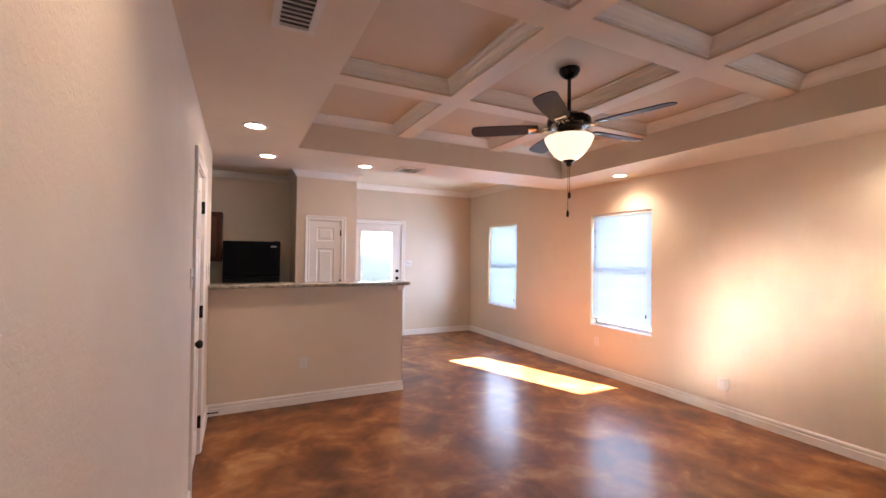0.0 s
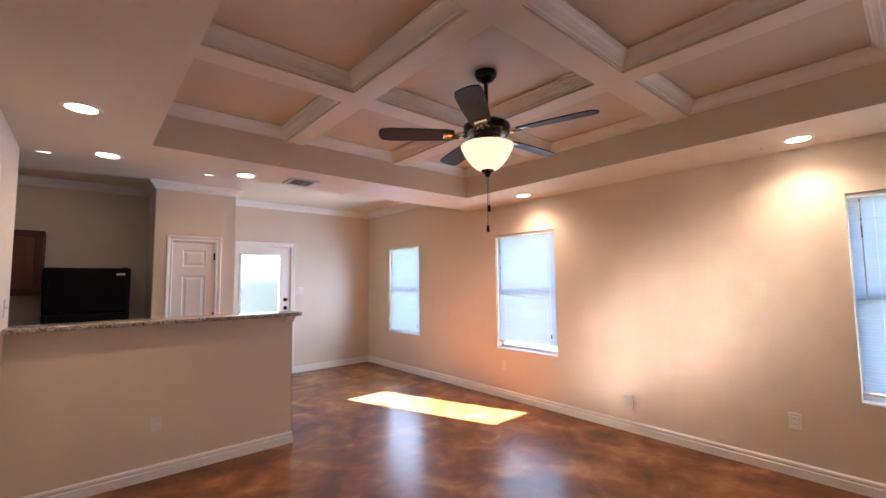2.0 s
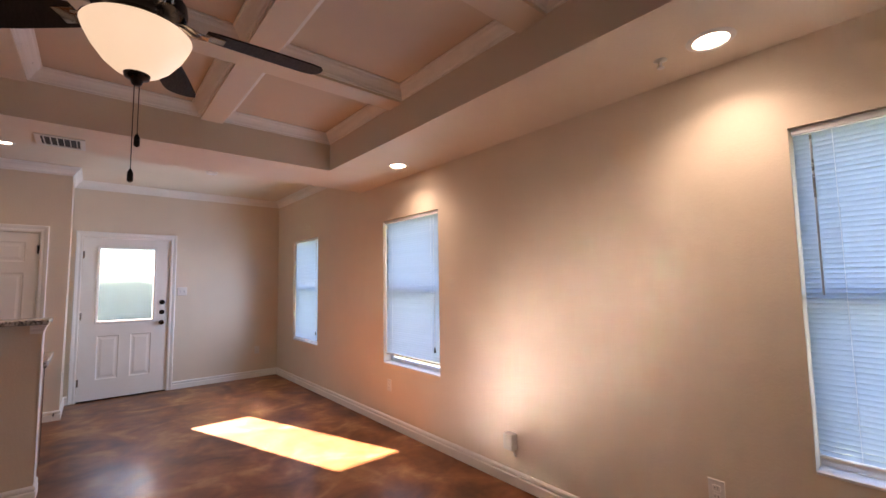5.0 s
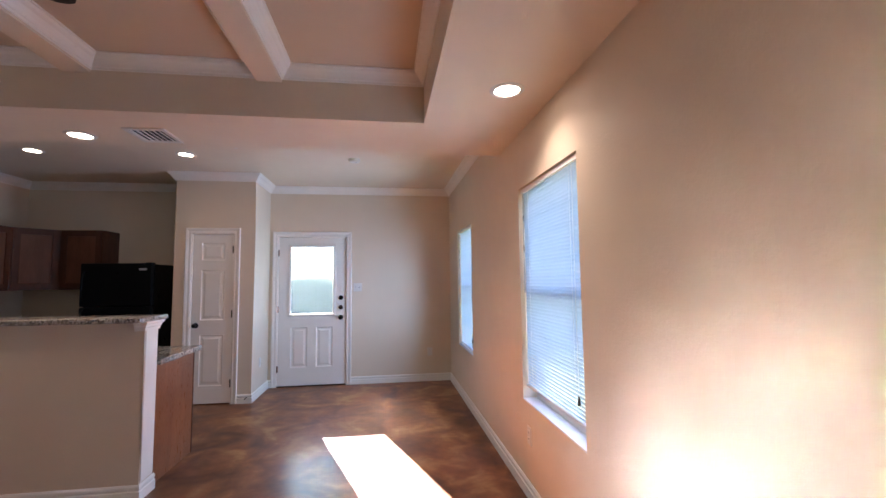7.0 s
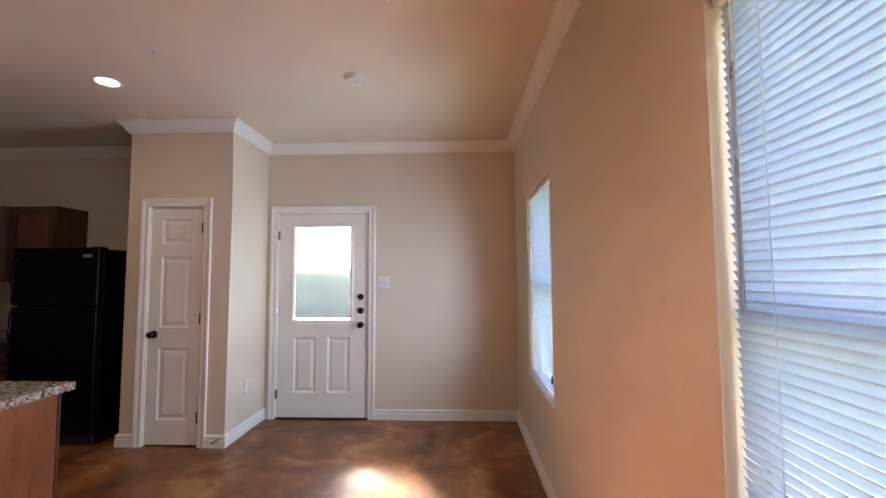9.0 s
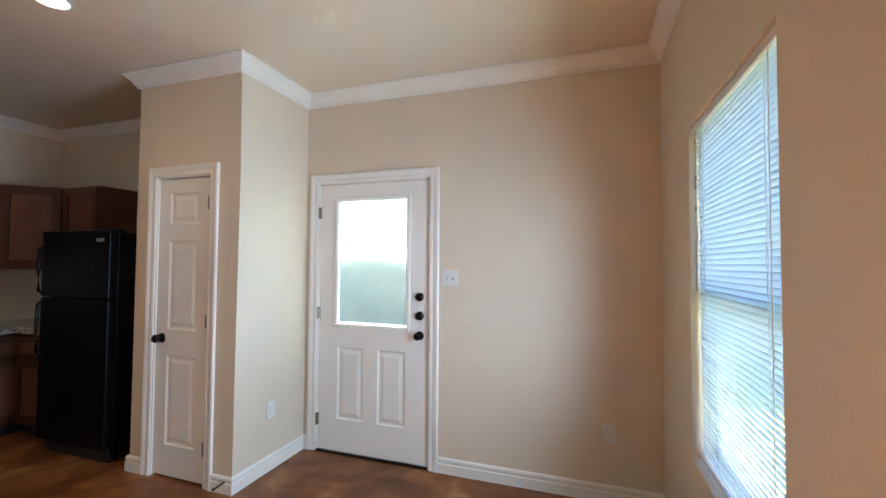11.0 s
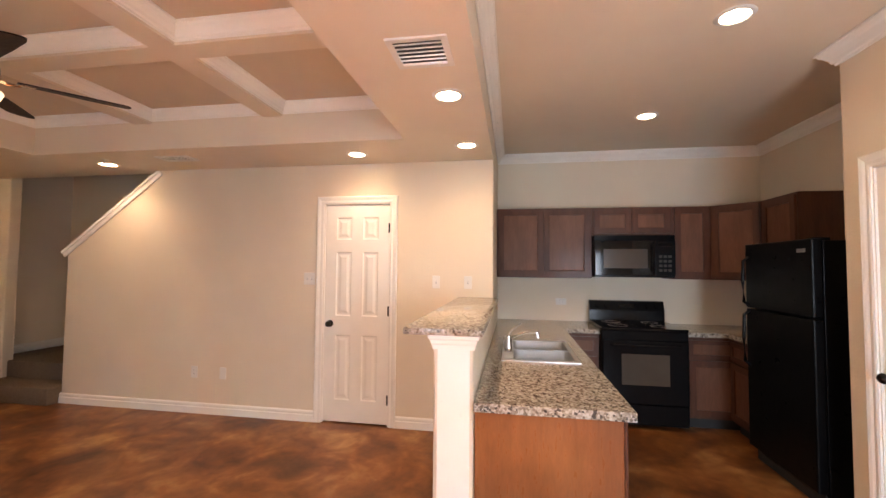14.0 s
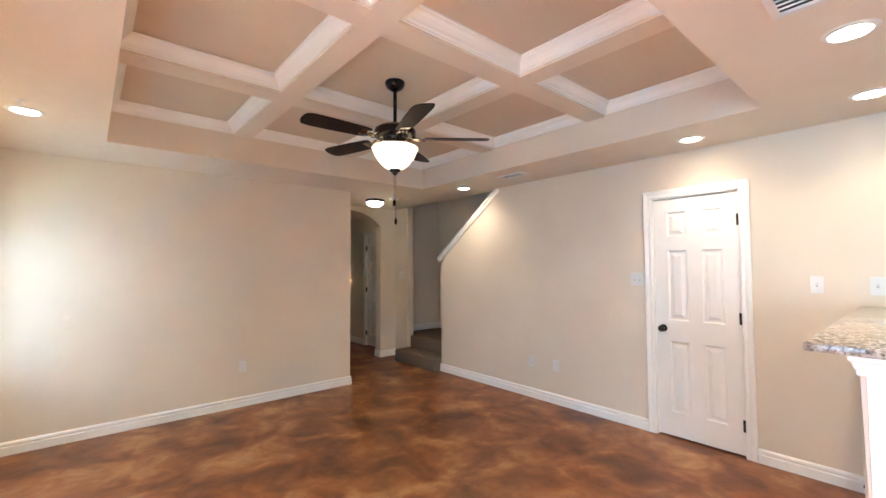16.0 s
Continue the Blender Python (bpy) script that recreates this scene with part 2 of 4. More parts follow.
def lathe(bm, profile, m=Matrix(), n=32):
    """Spin a profile of (radius, height) round z, then set it at m."""
    rings = []
    for r, z in profile:
        if r < 1e-5:
            rings.append([bm.verts.new(m @ Vector((0, 0, z)))])
        else:
            rings.append([bm.verts.new(m @ Vector((r * math.cos(2 * math.pi * i / n), r * math.sin(2 * math.pi * i / n), z))) for i in range(n)])
    for a, b in zip(rings, rings[1:]):
        for i in range(n):
            j = (i + 1) % n
            quad = [a[i % len(a)], a[j % len(a)], b[j % len(b)], b[i % len(b)]]
            quad = [v for k, v in enumerate(quad) if v not in quad[:k]]
            if len(quad) > 2:
                bm.faces.new(quad)
    return bm


def tube(bm, pts, r, n=12):
    """A round tube along points."""
    pts = [Vector(p) for p in pts]
    rings = []
    for i, p in enumerate(pts):
        d = (pts[min(i + 1, len(pts) - 1)] - pts[max(i - 1, 0)]).normalized()
        q = d.to_track_quat("Z", "Y")
        rings.append([bm.verts.new(p + q @ Vector((r * math.cos(2 * math.pi * k / n), r * math.sin(2 * math.pi * k / n), 0))) for k in range(n)])
    for a, b in zip(rings, rings[1:]):
        for k in range(n):
            bm.faces.new((a[k], a[(k + 1) % n], b[(k + 1) % n], b[k]))
    bm.faces.new(rings[0])
    bm.faces.new(rings[-1])
    return bm


def sweep(bm, path, profile, closed=False, place=lambda u, v, w: (u, v, w)):
    """Sweep a profile of (offset to the path's left, height) along a flat path with mitred corners."""
    n = len(path)
    rings = []
    for i, p in enumerate(path):
        p = Vector(p)
        a = Vector(path[i - 1]) if (i > 0 or closed) else None
        b = Vector(path[(i + 1) % n]) if (i < n - 1 or closed) else None
        d1 = (p - a).normalized() if a is not None else (b - p).normalized()
        d2 = (b - p).normalized() if b is not None else d1
        n1, n2 = Vector((-d1.y, d1.x)), Vector((-d2.y, d2.x))
        nn = (n1 + n2) / (1 + n1.dot(n2))
        rings.append([bm.verts.new(place(p.x + nn.x * o, p.y + nn.y * o, h)) for o, h in profile])
    k = len(profile)
    for i in range(n if closed else n - 1):
        a, b = rings[i], rings[(i + 1) % n]
        for j in range(k):
            bm.faces.new((a[j], a[(j + 1) % k], b[(j + 1) % k], b[j]))
    if not closed:
        bm.faces.new(rings[0])
        bm.faces.new(list(reversed(rings[-1])))
    return bm


def slab(axis, w0, w1, u0, u1, v0, v1, holes=()):
    """A flat slab from w0 to w1 along axis, with rectangular holes (u0, u1, v0, v1) right through it. For x: u is y, v is z. For y: u is x, v is z. For z: u is x, v is y."""
    us = sorted({u0, u1, *[c for h in holes for c in h[:2] if u0 < c < u1]})
    vs = sorted({v0, v1, *[c for h in holes for c in h[2:] if v0 < c < v1]})
    put = {"x": lambda u, v, w: (w, u, v), "y": lambda u, v, w: (u, w, v), "z": lambda u, v, w: (u, v, w)}[axis]

    def solid(i, j):
        if not (0 <= i < len(us) - 1 and 0 <= j < len(vs) - 1):
            return False
        cu, cv = (us[i] + us[i + 1]) / 2, (vs[j] + vs[j + 1]) / 2
        return not any(h[0] < cu < h[1] and h[2] < cv < h[3] for h in holes)

    bm = bmesh.new()
    cache = {}

    def vert(i, j, w):
        if (i, j, w) not in cache:
            cache[i, j, w] = bm.verts.new(put(us[i], vs[j], w))
        return cache[i, j, w]

    for i in range(len(us) - 1):
        for j in range(len(vs) - 1):
            if not solid(i, j):
                continue
            for w in (w0, w1):
                bm.faces.new((vert(i, j, w), vert(i + 1, j, w), vert(i + 1, j + 1, w), vert(i, j + 1, w)))
            for di, dj, (a, b) in ((-1, 0, ((i, j), (i, j + 1))), (1, 0, ((i + 1, j), (i + 1, j + 1))), (0, -1, ((i, j), (i + 1, j))), (0, 1, ((i, j + 1), (i + 1, j + 1)))):
                if not solid(i + di, j + dj):
                    bm.faces.new((vert(*a, w0), vert(*b, w0), vert(*b, w1), vert(*a, w1)))
    bmesh.ops.dissolve_limit(bm, angle_limit=0.01, verts=bm.verts, edges=bm.edges)
    return bm


def round_upright(bm, spots, r=0.014):
    """Bullnose the upright edges that stand at the given (x, y)."""
    edges = [e for e in bm.edges if abs(e.verts[0].co.z - e.verts[1].co.z) > 0.3
             and all(any(abs(v.co.x - x) < 0.002 and abs(v.co.y - y) < 0.002 for x, y in spots) for v in e.verts)]
    bmesh.ops.bevel(bm, geom=edges, offset=r, segments=4, affect="EDGES", profile=0.5)
    return bm


# ---------------------------------------------------------------- the plan
XR, XL, YB, YF = 4.245, -0.17, 7.225, -0.28      # east wall, west wall, back wall, front wall
LOW, HIGH = 2.43, 2.75                           # living-room ceiling, kitchen and coffer ceiling
WL_END = 4.50                                    # where the west wall turns into the kitchen
PX0, PX1, PY = 0.83, 1.735, 6.535                # pantry
KX = -1.25                                       # range wall
CX0, CX1, CY0, CY1 = 0.53, 3.565, 0.45, 3.855    # coffered recess
PONY0, PONY1, PONY_END, PONY_TOP = 4.325, 4.50, 1.71, 1.162
HALL_X, STAIR_Y0 = 1.12, -0.03
W_Z0, W_Z1 = 0.60, 2.045
WINDOWS = ((-0.145, 0.745), (3.14, 4.04), (5.67, 6.55))
BD0, BD1, BD_TOP = 1.85, 2.77, 2.045             # back door opening
CD0, CD1, CD_TOP = 2.90, 3.545, 2.05             # closet door opening
PD0, PD1, PD_TOP = 1.035, 1.505, 2.005            # pantry door opening
UP = HIGH + 0.25

structure("floor", slab("z", -0.12, 0.0, -1.4, 4.4, -4.6, 7.38), FLOOR, "mottled brown acid-stained concrete floor with a glossy seal")
structure("wall_east", slab("x", XR, XR + 0.16, YF - 0.3, YB + 0.16, 0, UP, [(a, b, W_Z0, W_Z1) for a, b in WINDOWS]), WALL, "beige textured wall with three windows")
structure("wall_back", slab("y", YB, YB + 0.16, KX - 0.15, XR, 0, UP, [(BD0, BD1, -1, BD_TOP)]), WALL, "beige textured wall with the back door")
structure("wall_west", round_upright(slab("x", XL - 0.12, XL, 1.05, WL_END, 0, UP, [(CD0, CD1, -1, CD_TOP)]), [(XL, WL_END)]), WALL, "cream textured wall with the closet door")
# Runs up to 5.2 out of sight to keep sky light out.
structure("wall_kitchen_south", slab("y", WL_END - 0.12, WL_END, KX, XL - 0.12, 0, 5.2), WALL, "beige kitchen wall beside the sink")
structure("wall_range", slab("x", KX - 0.15, KX, -1.62, YB, 0, 5.2), WALL, "beige kitchen wall behind the range")
structure("wall_pantry_front", round_upright(slab("y", PY, PY + 0.11, PX0, PX1, 0, UP, [(PD0, PD1, -1, PD_TOP)]), [(PX1, PY), (PX0, PY)]), WALL, "beige wall with the pantry door")
structure("wall_pantry_side", slab("x", PX1 - 0.11, PX1, PY + 0.11, YB, 0, UP), WALL, "beige side wall of the pantry")
structure("wall_pantry_inner", slab("x", PX0, PX0 + 0.11, PY + 0.11, YB, 0, UP), WALL, "beige wall between pantry and refrigerator")
structure("wall_front", round_upright(slab("y", YF - 0.14, YF, HALL_X, XR, 0, UP), [(HALL_X, YF), (HALL_X, YF - 0.14)]), WALL, "plain beige front wall of the living room")
structure("wall_hall_east", slab("x", HALL_X, HALL_X + 0.12, -4.5, YF - 0.14, 0, UP), WALL, "beige hall wall")
structure("wall_hall_end", slab("y", -4.6, -4.5, -0.6, HALL_X + 0.12, 0, UP), WALL, "beige wall at the end of the hall")
HD0, HD1 = -2.42, -1.66
structure("wall_hall_west", slab("x", -0.47, -0.35, -4.5, -1.5, 0, UP, [(HD0, HD1, -1, 2.05)]), WALL, "beige hall wall with a white door")
# Added out of view: stops outdoor light from leaking under the hall door.
structure("blocker_behind_hall_door", slab("x", -0.75, -0.6, -4.6, -1.5, 0, UP), WALL, "unseen slab added behind the hall door to block light")
structure("wall_stair_south", slab("y", -1.5, -1.36, KX, -0.5, 0, 5.2), WALL, "beige stairwell wall")

# Unseen block that fills the gap where sky light would leak in.
structure("wall_stair_south_gap_block", slab("y", -1.62, -1.36, -0.5, -0.17, UP, 5.2), WALL, "unseen upper stairwell wall that closes out the sky")


def stair_wall():
    """The west wall's low end, cut on the slope of the stairs."""
    bm = bmesh.new()
    outline = [(STAIR_Y0, 0.0), (1.05, 0.0), (1.05, 2.40), (STAIR_Y0, 1.60)]
    f = bm.faces.new([bm.verts.new((XL, y, z)) for y, z in outline])
    geo = bmesh.ops.extrude_face_region(bm, geom=[f])
    bmesh.ops.translate(bm, vec=(-0.12, 0, 0), verts=[v for v in geo["geom"] if isinstance(v, bmesh.types.BMVert)])
    return round_upright(bm, [(XL, STAIR_Y0), (XL - 0.12, STAIR_Y0)])


structure("wall_stair", stair_wall(), WALL, "cream wall cut on the slope of the staircase")


def stair_cap():
    bm = bmesh.new()
    d = Vector((0, 1.08, 0.80)).normalized()
    u = Vector((0, -d.z, d.y))
    p0, p1 = Vector((0, STAIR_Y0, 1.603)) - d * 0.06, Vector((0, 1.05, 2.403)) + d * 0.03
    for x0, x1, h0, h1 in ((XL - 0.14, XL + 0.02, 0.0, 0.028), (XL + 0.002, XL + 0.014, -0.045, -0.002)):
        vs = [bm.verts.new((x, *(p + u * h).yz)) for p in (p0, p1) for x, h in ((x0, h0), (x1, h0), (x1, h1), (x0, h1))]
        for q in ((0, 1, 2, 3), (4, 5, 6, 7), (0, 1, 5, 4), (1, 2, 6, 5), (2, 3, 7, 6), (3, 0, 4, 7)):
            bm.faces.new([vs[k] for k in q])
    return bm


structure("trim_stair_cap", stair_cap(), TRIM, "white sloping wooden cap on the stair wall")


def arch_wall():
    """The hall's cross wall with a segmental arch."""
    bm = bmesh.new()
    x0, x1, spring, rise = 0.0, HALL_X, 2.13, 0.23
    half = (x1 - x0) / 2
    r = (half * half + rise * rise) / (2 * rise)
    a = math.asin(half / r)
    arc = [((x0 + x1) / 2 + r * math.sin(t), spring + rise - r + r * math.cos(t)) for t in [-a + 2 * a * i / 20 for i in range(21)]]
    y0, y1 = -1.52, -1.36
    rows = []
    for y in (y1, y0):
        low = [bm.verts.new((x, y, z)) for x, z in arc]
        top = [bm.verts.new((x, y, UP)) for x, z in arc]
        for i in range(20):
            bm.faces.new((low[i], low[i + 1], top[i + 1], top[i]))
        pier = [bm.verts.new((x, y, z)) for x, z in ((-0.5, 0), (x0, 0), (-0.5, UP))]
        bm.faces.new((pier[0], pier[1], low[0], top[0], pier[2]))
        rows.append((low, top, pier))
    (l1, t1, p1), (l0, t0, p0) = rows
    for i in range(20):
        bm.faces.new((l1[i], l1[i + 1], l0[i + 1], l0[i]))
    bm.faces.new((p1[1], l1[0], l0[0], p0[1]))
    bm.faces.new((p1[0], p1[2], p0[2], p0[0]))
    return bm


structure("wall_stair_stub", round_upright(slab("x", -0.40, -0.285, -1.358, -1.0, 0, UP), [(-0.285, -1.0), (-0.40, -1.0)]), WALL, "cream wall end beside the stairs")
structure("wall_arch", arch_wall(), WALL, "cream hall wall with a low arched opening")


# ---------------------------------------------------------------- ceilings
CANS_LOW = [(3.965, 0.93), (3.965, 3.34), (0.165, 3.34), (0.15, 0.80), (1.265, 4.31), (0.305, 4.31)]
CANS_HIGH = [(1.27, 5.78, 0.4), (-0.14, 5.78, 0.15)]
structure("ceiling_low", slab("z", LOW, HIGH + 0.1, -0.285, XR, -1.44, WL_END - 0.003, [(CX0, CX1, CY0, CY1)]), CEIL, "beige lowered ceiling round the coffered recess")
structure("ceiling_hall", slab("z", LOW, HIGH + 0.1, -0.47, HALL_X + 0.12, -4.5, -1.44), CEIL, "beige hall ceiling")
structure("ceiling_kitchen", slab("z", HIGH, HIGH + 0.1, KX, XR, WL_END, YB), CEIL, "beige kitchen and dining ceiling")
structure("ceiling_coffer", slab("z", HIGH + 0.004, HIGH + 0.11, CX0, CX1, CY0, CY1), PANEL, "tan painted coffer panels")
# Unseen lid and upper wall, added so no sky light enters the stairwell.
structure("ceiling_stairwell", slab("z", 5.2, 5.3, KX - 0.15, 1.2, -1.62, 4.5), CEIL, "unseen ceiling high over the stairs that closes out the sky")
structure("wall_stairwell_upper", slab("x", -0.288, -0.17, -1.5, 4.5, HIGH + 0.1, 5.2), WALL, "unseen upper stairwell wall that closes out the sky")

BX = ((1.455, 1.605), (2.53, 2.68))
BY = ((1.48, 1.65), (2.69, 2.85))
BEAM_Z = 2.655
beams = bmesh.new()
for a, b in BX:
    box(beams, a, b, CY0, CY1, BEAM_Z, HIGH + 0.002)
for a, b in BY:
    for c, d in ((CX0, BX[0][0]), (BX[0][1], BX[1][0]), (BX[1][1], CX1)):
        box(beams, c, d, a, b, BEAM_Z, HIGH + 0.002)
structure("ceiling_beams", beams, CEIL, "cream painted crossing ceiling beams")

CROWN = [(0.0, -0.098), (0.010, -0.098), (0.012, -0.086), (0.022, -0.080), (0.030, -0.062), (0.046, -0.040), (0.062, -0.028), (0.070, -0.014), (0.080, -0.012), (0.080, -0.001), (0.0, -0.001)]
xs = [CX0, *[v for p in BX for v in p], CX1]
ys = [CY0, *[v for p in BY for v in p], CY1]
for i in (0, 2, 4):
    for j in (0, 2, 4):
        a, b, c, d = xs[i], xs[i + 1], ys[j], ys[j + 1]
        bm = sweep(bmesh.new(), [(a, c), (b, c), (b, d), (a, d)], [(o * 0.85, HIGH + 0.004 + h * 0.85) for o, h in CROWN], True)
        structure("trim_coffer_crown", bm, TRIM, "white crown molding inside a ceiling coffer")
# kitchen and dining crown: the room lies to the left of the path
bm = sweep(bmesh.new(), [(XR, WL_END), (XR, YB), (PX1, YB), (PX1, PY), (PX0, PY), (PX0, YB), (KX, YB), (KX, WL_END)], [(o, HIGH + h) for o, h in CROWN], True)
structure("trim_kitchen_crown", bm, TRIM, "white crown molding round kitchen and dining area")

BASE = [(0.0, 0.0), (0.016, 0.0), (0.016, 0.062), (0.009, 0.067), (0.009, 0.073), (0.014, 0.079), (0.013, 0.094), (0.005, 0.104), (0.0, 0.104)]


def baseboard(path, z=0.0):
    structure("baseboard", sweep(bmesh.new(), path, [(o, z + h) for o, h in BASE]), TRIM, "white stepped baseboard")


CAS = 0.075
baseboard([(HALL_X, -4.4), (HALL_X, YF), (XR, YF), (XR, YB), (BD1 + CAS, YB)])
baseboard([(BD0 - CAS, YB), (PX1, YB), (PX1, PY), (PD1 + CAS, PY)])
baseboard([(PD0 - CAS, PY), (PX0, PY), (PX0, PY + 0.1)])
baseboard([(XL, PONY0), (XL, CD1 + CAS)])
baseboard([(XL, CD0 - CAS), (XL, STAIR_Y0), (XL - 0.02, STAIR_Y0)])
baseboard([(PONY_END, PONY1), (PONY_END, PONY0), (XL, PONY0)])
baseboard([(0.0, -1.52), (0.0, -1.36), (-0.285, -1.36), (-0.285, -1.005)][::-1])
baseboard([(-0.35, HD0 - CAS), (-0.35, -4.5)])
baseboard([(-0.40, -1.36), (KX, -1.36), (KX, -0.2)][::-1], 0.36)

# ---------------------------------------------------------------- pony wall
bm = round_upright(slab("y", PONY0, PONY1, XL, PONY_END, 0, PONY_TOP), [(PONY_END, PONY0), (PONY_END, PONY1)], 0.018)
structure("wall_pony", bm, WALL, "beige half wall between living room and kitchen")
CAP = [(0.0, -0.085), (0.012, -0.085), (0.014, -0.06), (0.024, -0.05), (0.030, -0.03), (0.045, -0.02), (0.048, -0.002), (0.0, -0.002)]
bm = sweep(bmesh.new(), [(PONY_END - 0.06, PONY0), (PONY_END, PONY0), (PONY_END, PONY1), (PONY_END - 0.06, PONY1)], [(-o * 0.55, PONY_TOP + h * 0.75) for o, h in CAP])
structure("trim_pony_cap", bm, TRIM, "white molding under the end of the bar top")
structure("trim_pony_end", boxed(PONY_END + 0.0005, PONY_END + 0.004, PONY0 + 0.016, PONY1 - 0.016, 0.112, PONY_TOP - 0.062, 0.001), TRIM, "white painted end board of the half wall")
bar = mesh_object("bar_top", boxed(XL + 0.002, PONY_END + 0.04, PONY0 - 0.135, PONY1 + 0.045, PONY_TOP + 0.001, PONY_TOP + 0.033, 0.006), GRANITE, True)
tagged(bar, "speckled grey and tan granite bar top on the half wall", "bar top")


# ---------------------------------------------------------------- stairs
def step(bm, x0, x1, y0, y1, z0, z1):
    return box(bm, x0, x1, y0, y1, z0, z1, 0.014, 3)


stairs = thing("staircase", (-0.6, -0.6, 0), "carpeted staircase with two steps and a landing", "stairs")
stairs["kind"] = "structure"
part("step", step(bmesh.new(), -0.36, -0.04, -0.995, STAIR_Y0 - 0.005, 0.0, 0.18), CARPET, stairs, smooth=True)
part("landing", step(bmesh.new(), KX + 0.002, -0.335, -0.995, STAIR_Y0 - 0.005, 0.0, 0.36), CARPET, stairs, smooth=True)
part("landing", step(bmesh.new(), KX + 0.002, -0.402, -1.358, -0.985, 0.0, 0.3595), CARPET, stairs, smooth=True)
for i in range(11):
    part("step", step(bmesh.new(), KX + 0.002, XL - 0.125, STAIR_Y0 + 0.25 * i, STAIR_Y0 + 0.25 * (i + 1) + 0.03, 0.36 + 0.185 * i - 0.1, 0.36 + 0.185 * (i + 1)), CARPET, stairs, smooth=True)


# ---------------------------------------------------------------- doors
def frame_at(kind, origin):
    """Local axes for a door: x along the wall as seen from the room, y out of the wall into the room, z up."""
    m = {"west": Matrix(((0, 1, 0), (1, 0, 0), (0, 0, 1))), "back": Matrix(((-1, 0, 0), (0, -1, 0), (0, 0, 1)))}[kind]
    return Matrix.Translation(origin) @ m.to_4x4()


def panelled(width, height, panels, thick=0.035, hole=None):
    """A door leaf with moulded panels on its front face (at local y = 0), from x = 0 to width."""
    bm = slab("y", -thick, 0.0, 0, width, 0, height, [*panels, *([hole] if hole else [])])
    # each panel opening holds a moulded field
    fields = []
    for x0, x1, z0, z1 in panels:
        loops, pb = [], bmesh.new()
        for inset, depth in ((0.0, 0.0), (0.010, -0.009), (0.026, -0.009), (0.050, -0.002)):
            loops.append([pb.verts.new((x, depth, z)) for x, z in ((x0 + inset, z0 + inset), (x1 - inset, z0 + inset), (x1 - inset, z1 - inset), (x0 + inset, z1 - inset))])
        for a, b in zip(loops, loops[1:]):
            for k in range(4):
                pb.faces.new((a[k], a[(k + 1) % 4], b[(k + 1) % 4], b[k]))
        pb.faces.new(loops[-1])
        pb.faces.new([pb.verts.new((x, -thick, z)) for x, z in ((x0, z0), (x1, z0), (x1, z1), (x0, z1))])
        fields.append(pb)
    return bm, fields


def moved(bm, m):
    bmesh.ops.transform(bm, matrix=m, verts=bm.verts)
    return bm


KNOB = [(0.0, 0.066), (0.016, 0.065), (0.025, 0.056), (0.028, 0.046), (0.024, 0.035), (0.013, 0.027), (0.010, 0.012), (0.030, 0.010), (0.033, 0.0), (0.0, 0.0)]
BOLT = [(0.0, 0.022), (0.022, 0.021), (0.030, 0.014), (0.032, 0.0), (0.0, 0.0)]
FACE = Matrix.Rotation(radians(-90), 4, "X")
CASING = [(0.0, 0.0), (0.0, 0.010), (0.012, 0.014), (0.030, 0.012), (0.045, 0.017), (0.062, 0.020), (0.070, 0.016), (0.070, 0.0)]


def casing(name, m, width, height):
    """Three-sided moulded casing round an opening of that size."""
    def place(u, v, w):
        return m @ Vector((u, w, v))
    bm = sweep(bmesh.new(), [(-0.003, 0.0), (-0.003, height + 0.003), (width + 0.003, height + 0.003), (width + 0.003, 0.0)], CASING, False, place)
    structure(name, bm, TRIM, "white moulded door casing")


def door(name, kind, origin, width, height, panels, knob_x, hinge_x, label, bolts=(), hole=None, hinge_z=(0.24, 1.05, 1.82), hinge_metal=None):
    m = frame_at(kind, origin)
    casing("trim_door_casing", m, width, height)
    d = thing(name, m, label, "door")
    d["kind"] = "structure"
    leaf_m = m @ Matrix.Translation((0.006, -0.012, 0.014))
    slab_bm, fields = panelled(width - 0.012, height - 0.023, panels, hole=hole)
    leaf = part("leaf", moved(slab_bm, leaf_m), TRIM, d)
    for field in fields:
        part("panel", moved(field, leaf_m), TRIM, leaf)
    jamb = bmesh.new()
    for x0, x1, z0, z1 in ((0.0, 0.004, 0.0, height), (width - 0.004, width, 0.0, height), (0.004, width - 0.004, height - 0.004, height)):
        box(jamb, x0, x1, -0.10, 0.0, z0, z1)
    for x0, x1, z0, z1 in ((0.004, 0.022, 0.0, height - 0.004), (width - 0.022, width - 0.004, 0.0, height - 0.004), (0.022, width - 0.022, height - 0.02, height - 0.004)):
        box(jamb, x0, x1, -0.075, -0.050, z0, z1)
    part("jamb", moved(jamb, m), TRIM, d)
    for z in hinge_z:
        h = cyl(bmesh.new(), (hinge_x, 0.004, z - 0.045), (hinge_x, 0.004, z + 0.045), 0.0075, n=12)
        box(h, hinge_x - 0.013, hinge_x + 0.013, -0.011, 0.0, z - 0.044, z + 0.044)
        part("hinge", moved(h, m), hinge_metal or BRONZE, d, "satin nickel hinge" if hinge_metal else "dark bronze hinge")
    knob = lathe(bmesh.new(), KNOB, m @ Matrix.Translation((knob_x, -0.012, 0.92)) @ FACE)
    part("door_knob", knob, BRONZE, d, "dark bronze round knob", True)
    for z in bolts:
        part("deadbolt", lathe(bmesh.new(), BOLT, m @ Matrix.Translation((knob_x, -0.012, z)) @ FACE), BRONZE, d, "dark bronze deadbolt", True)
    return d, m


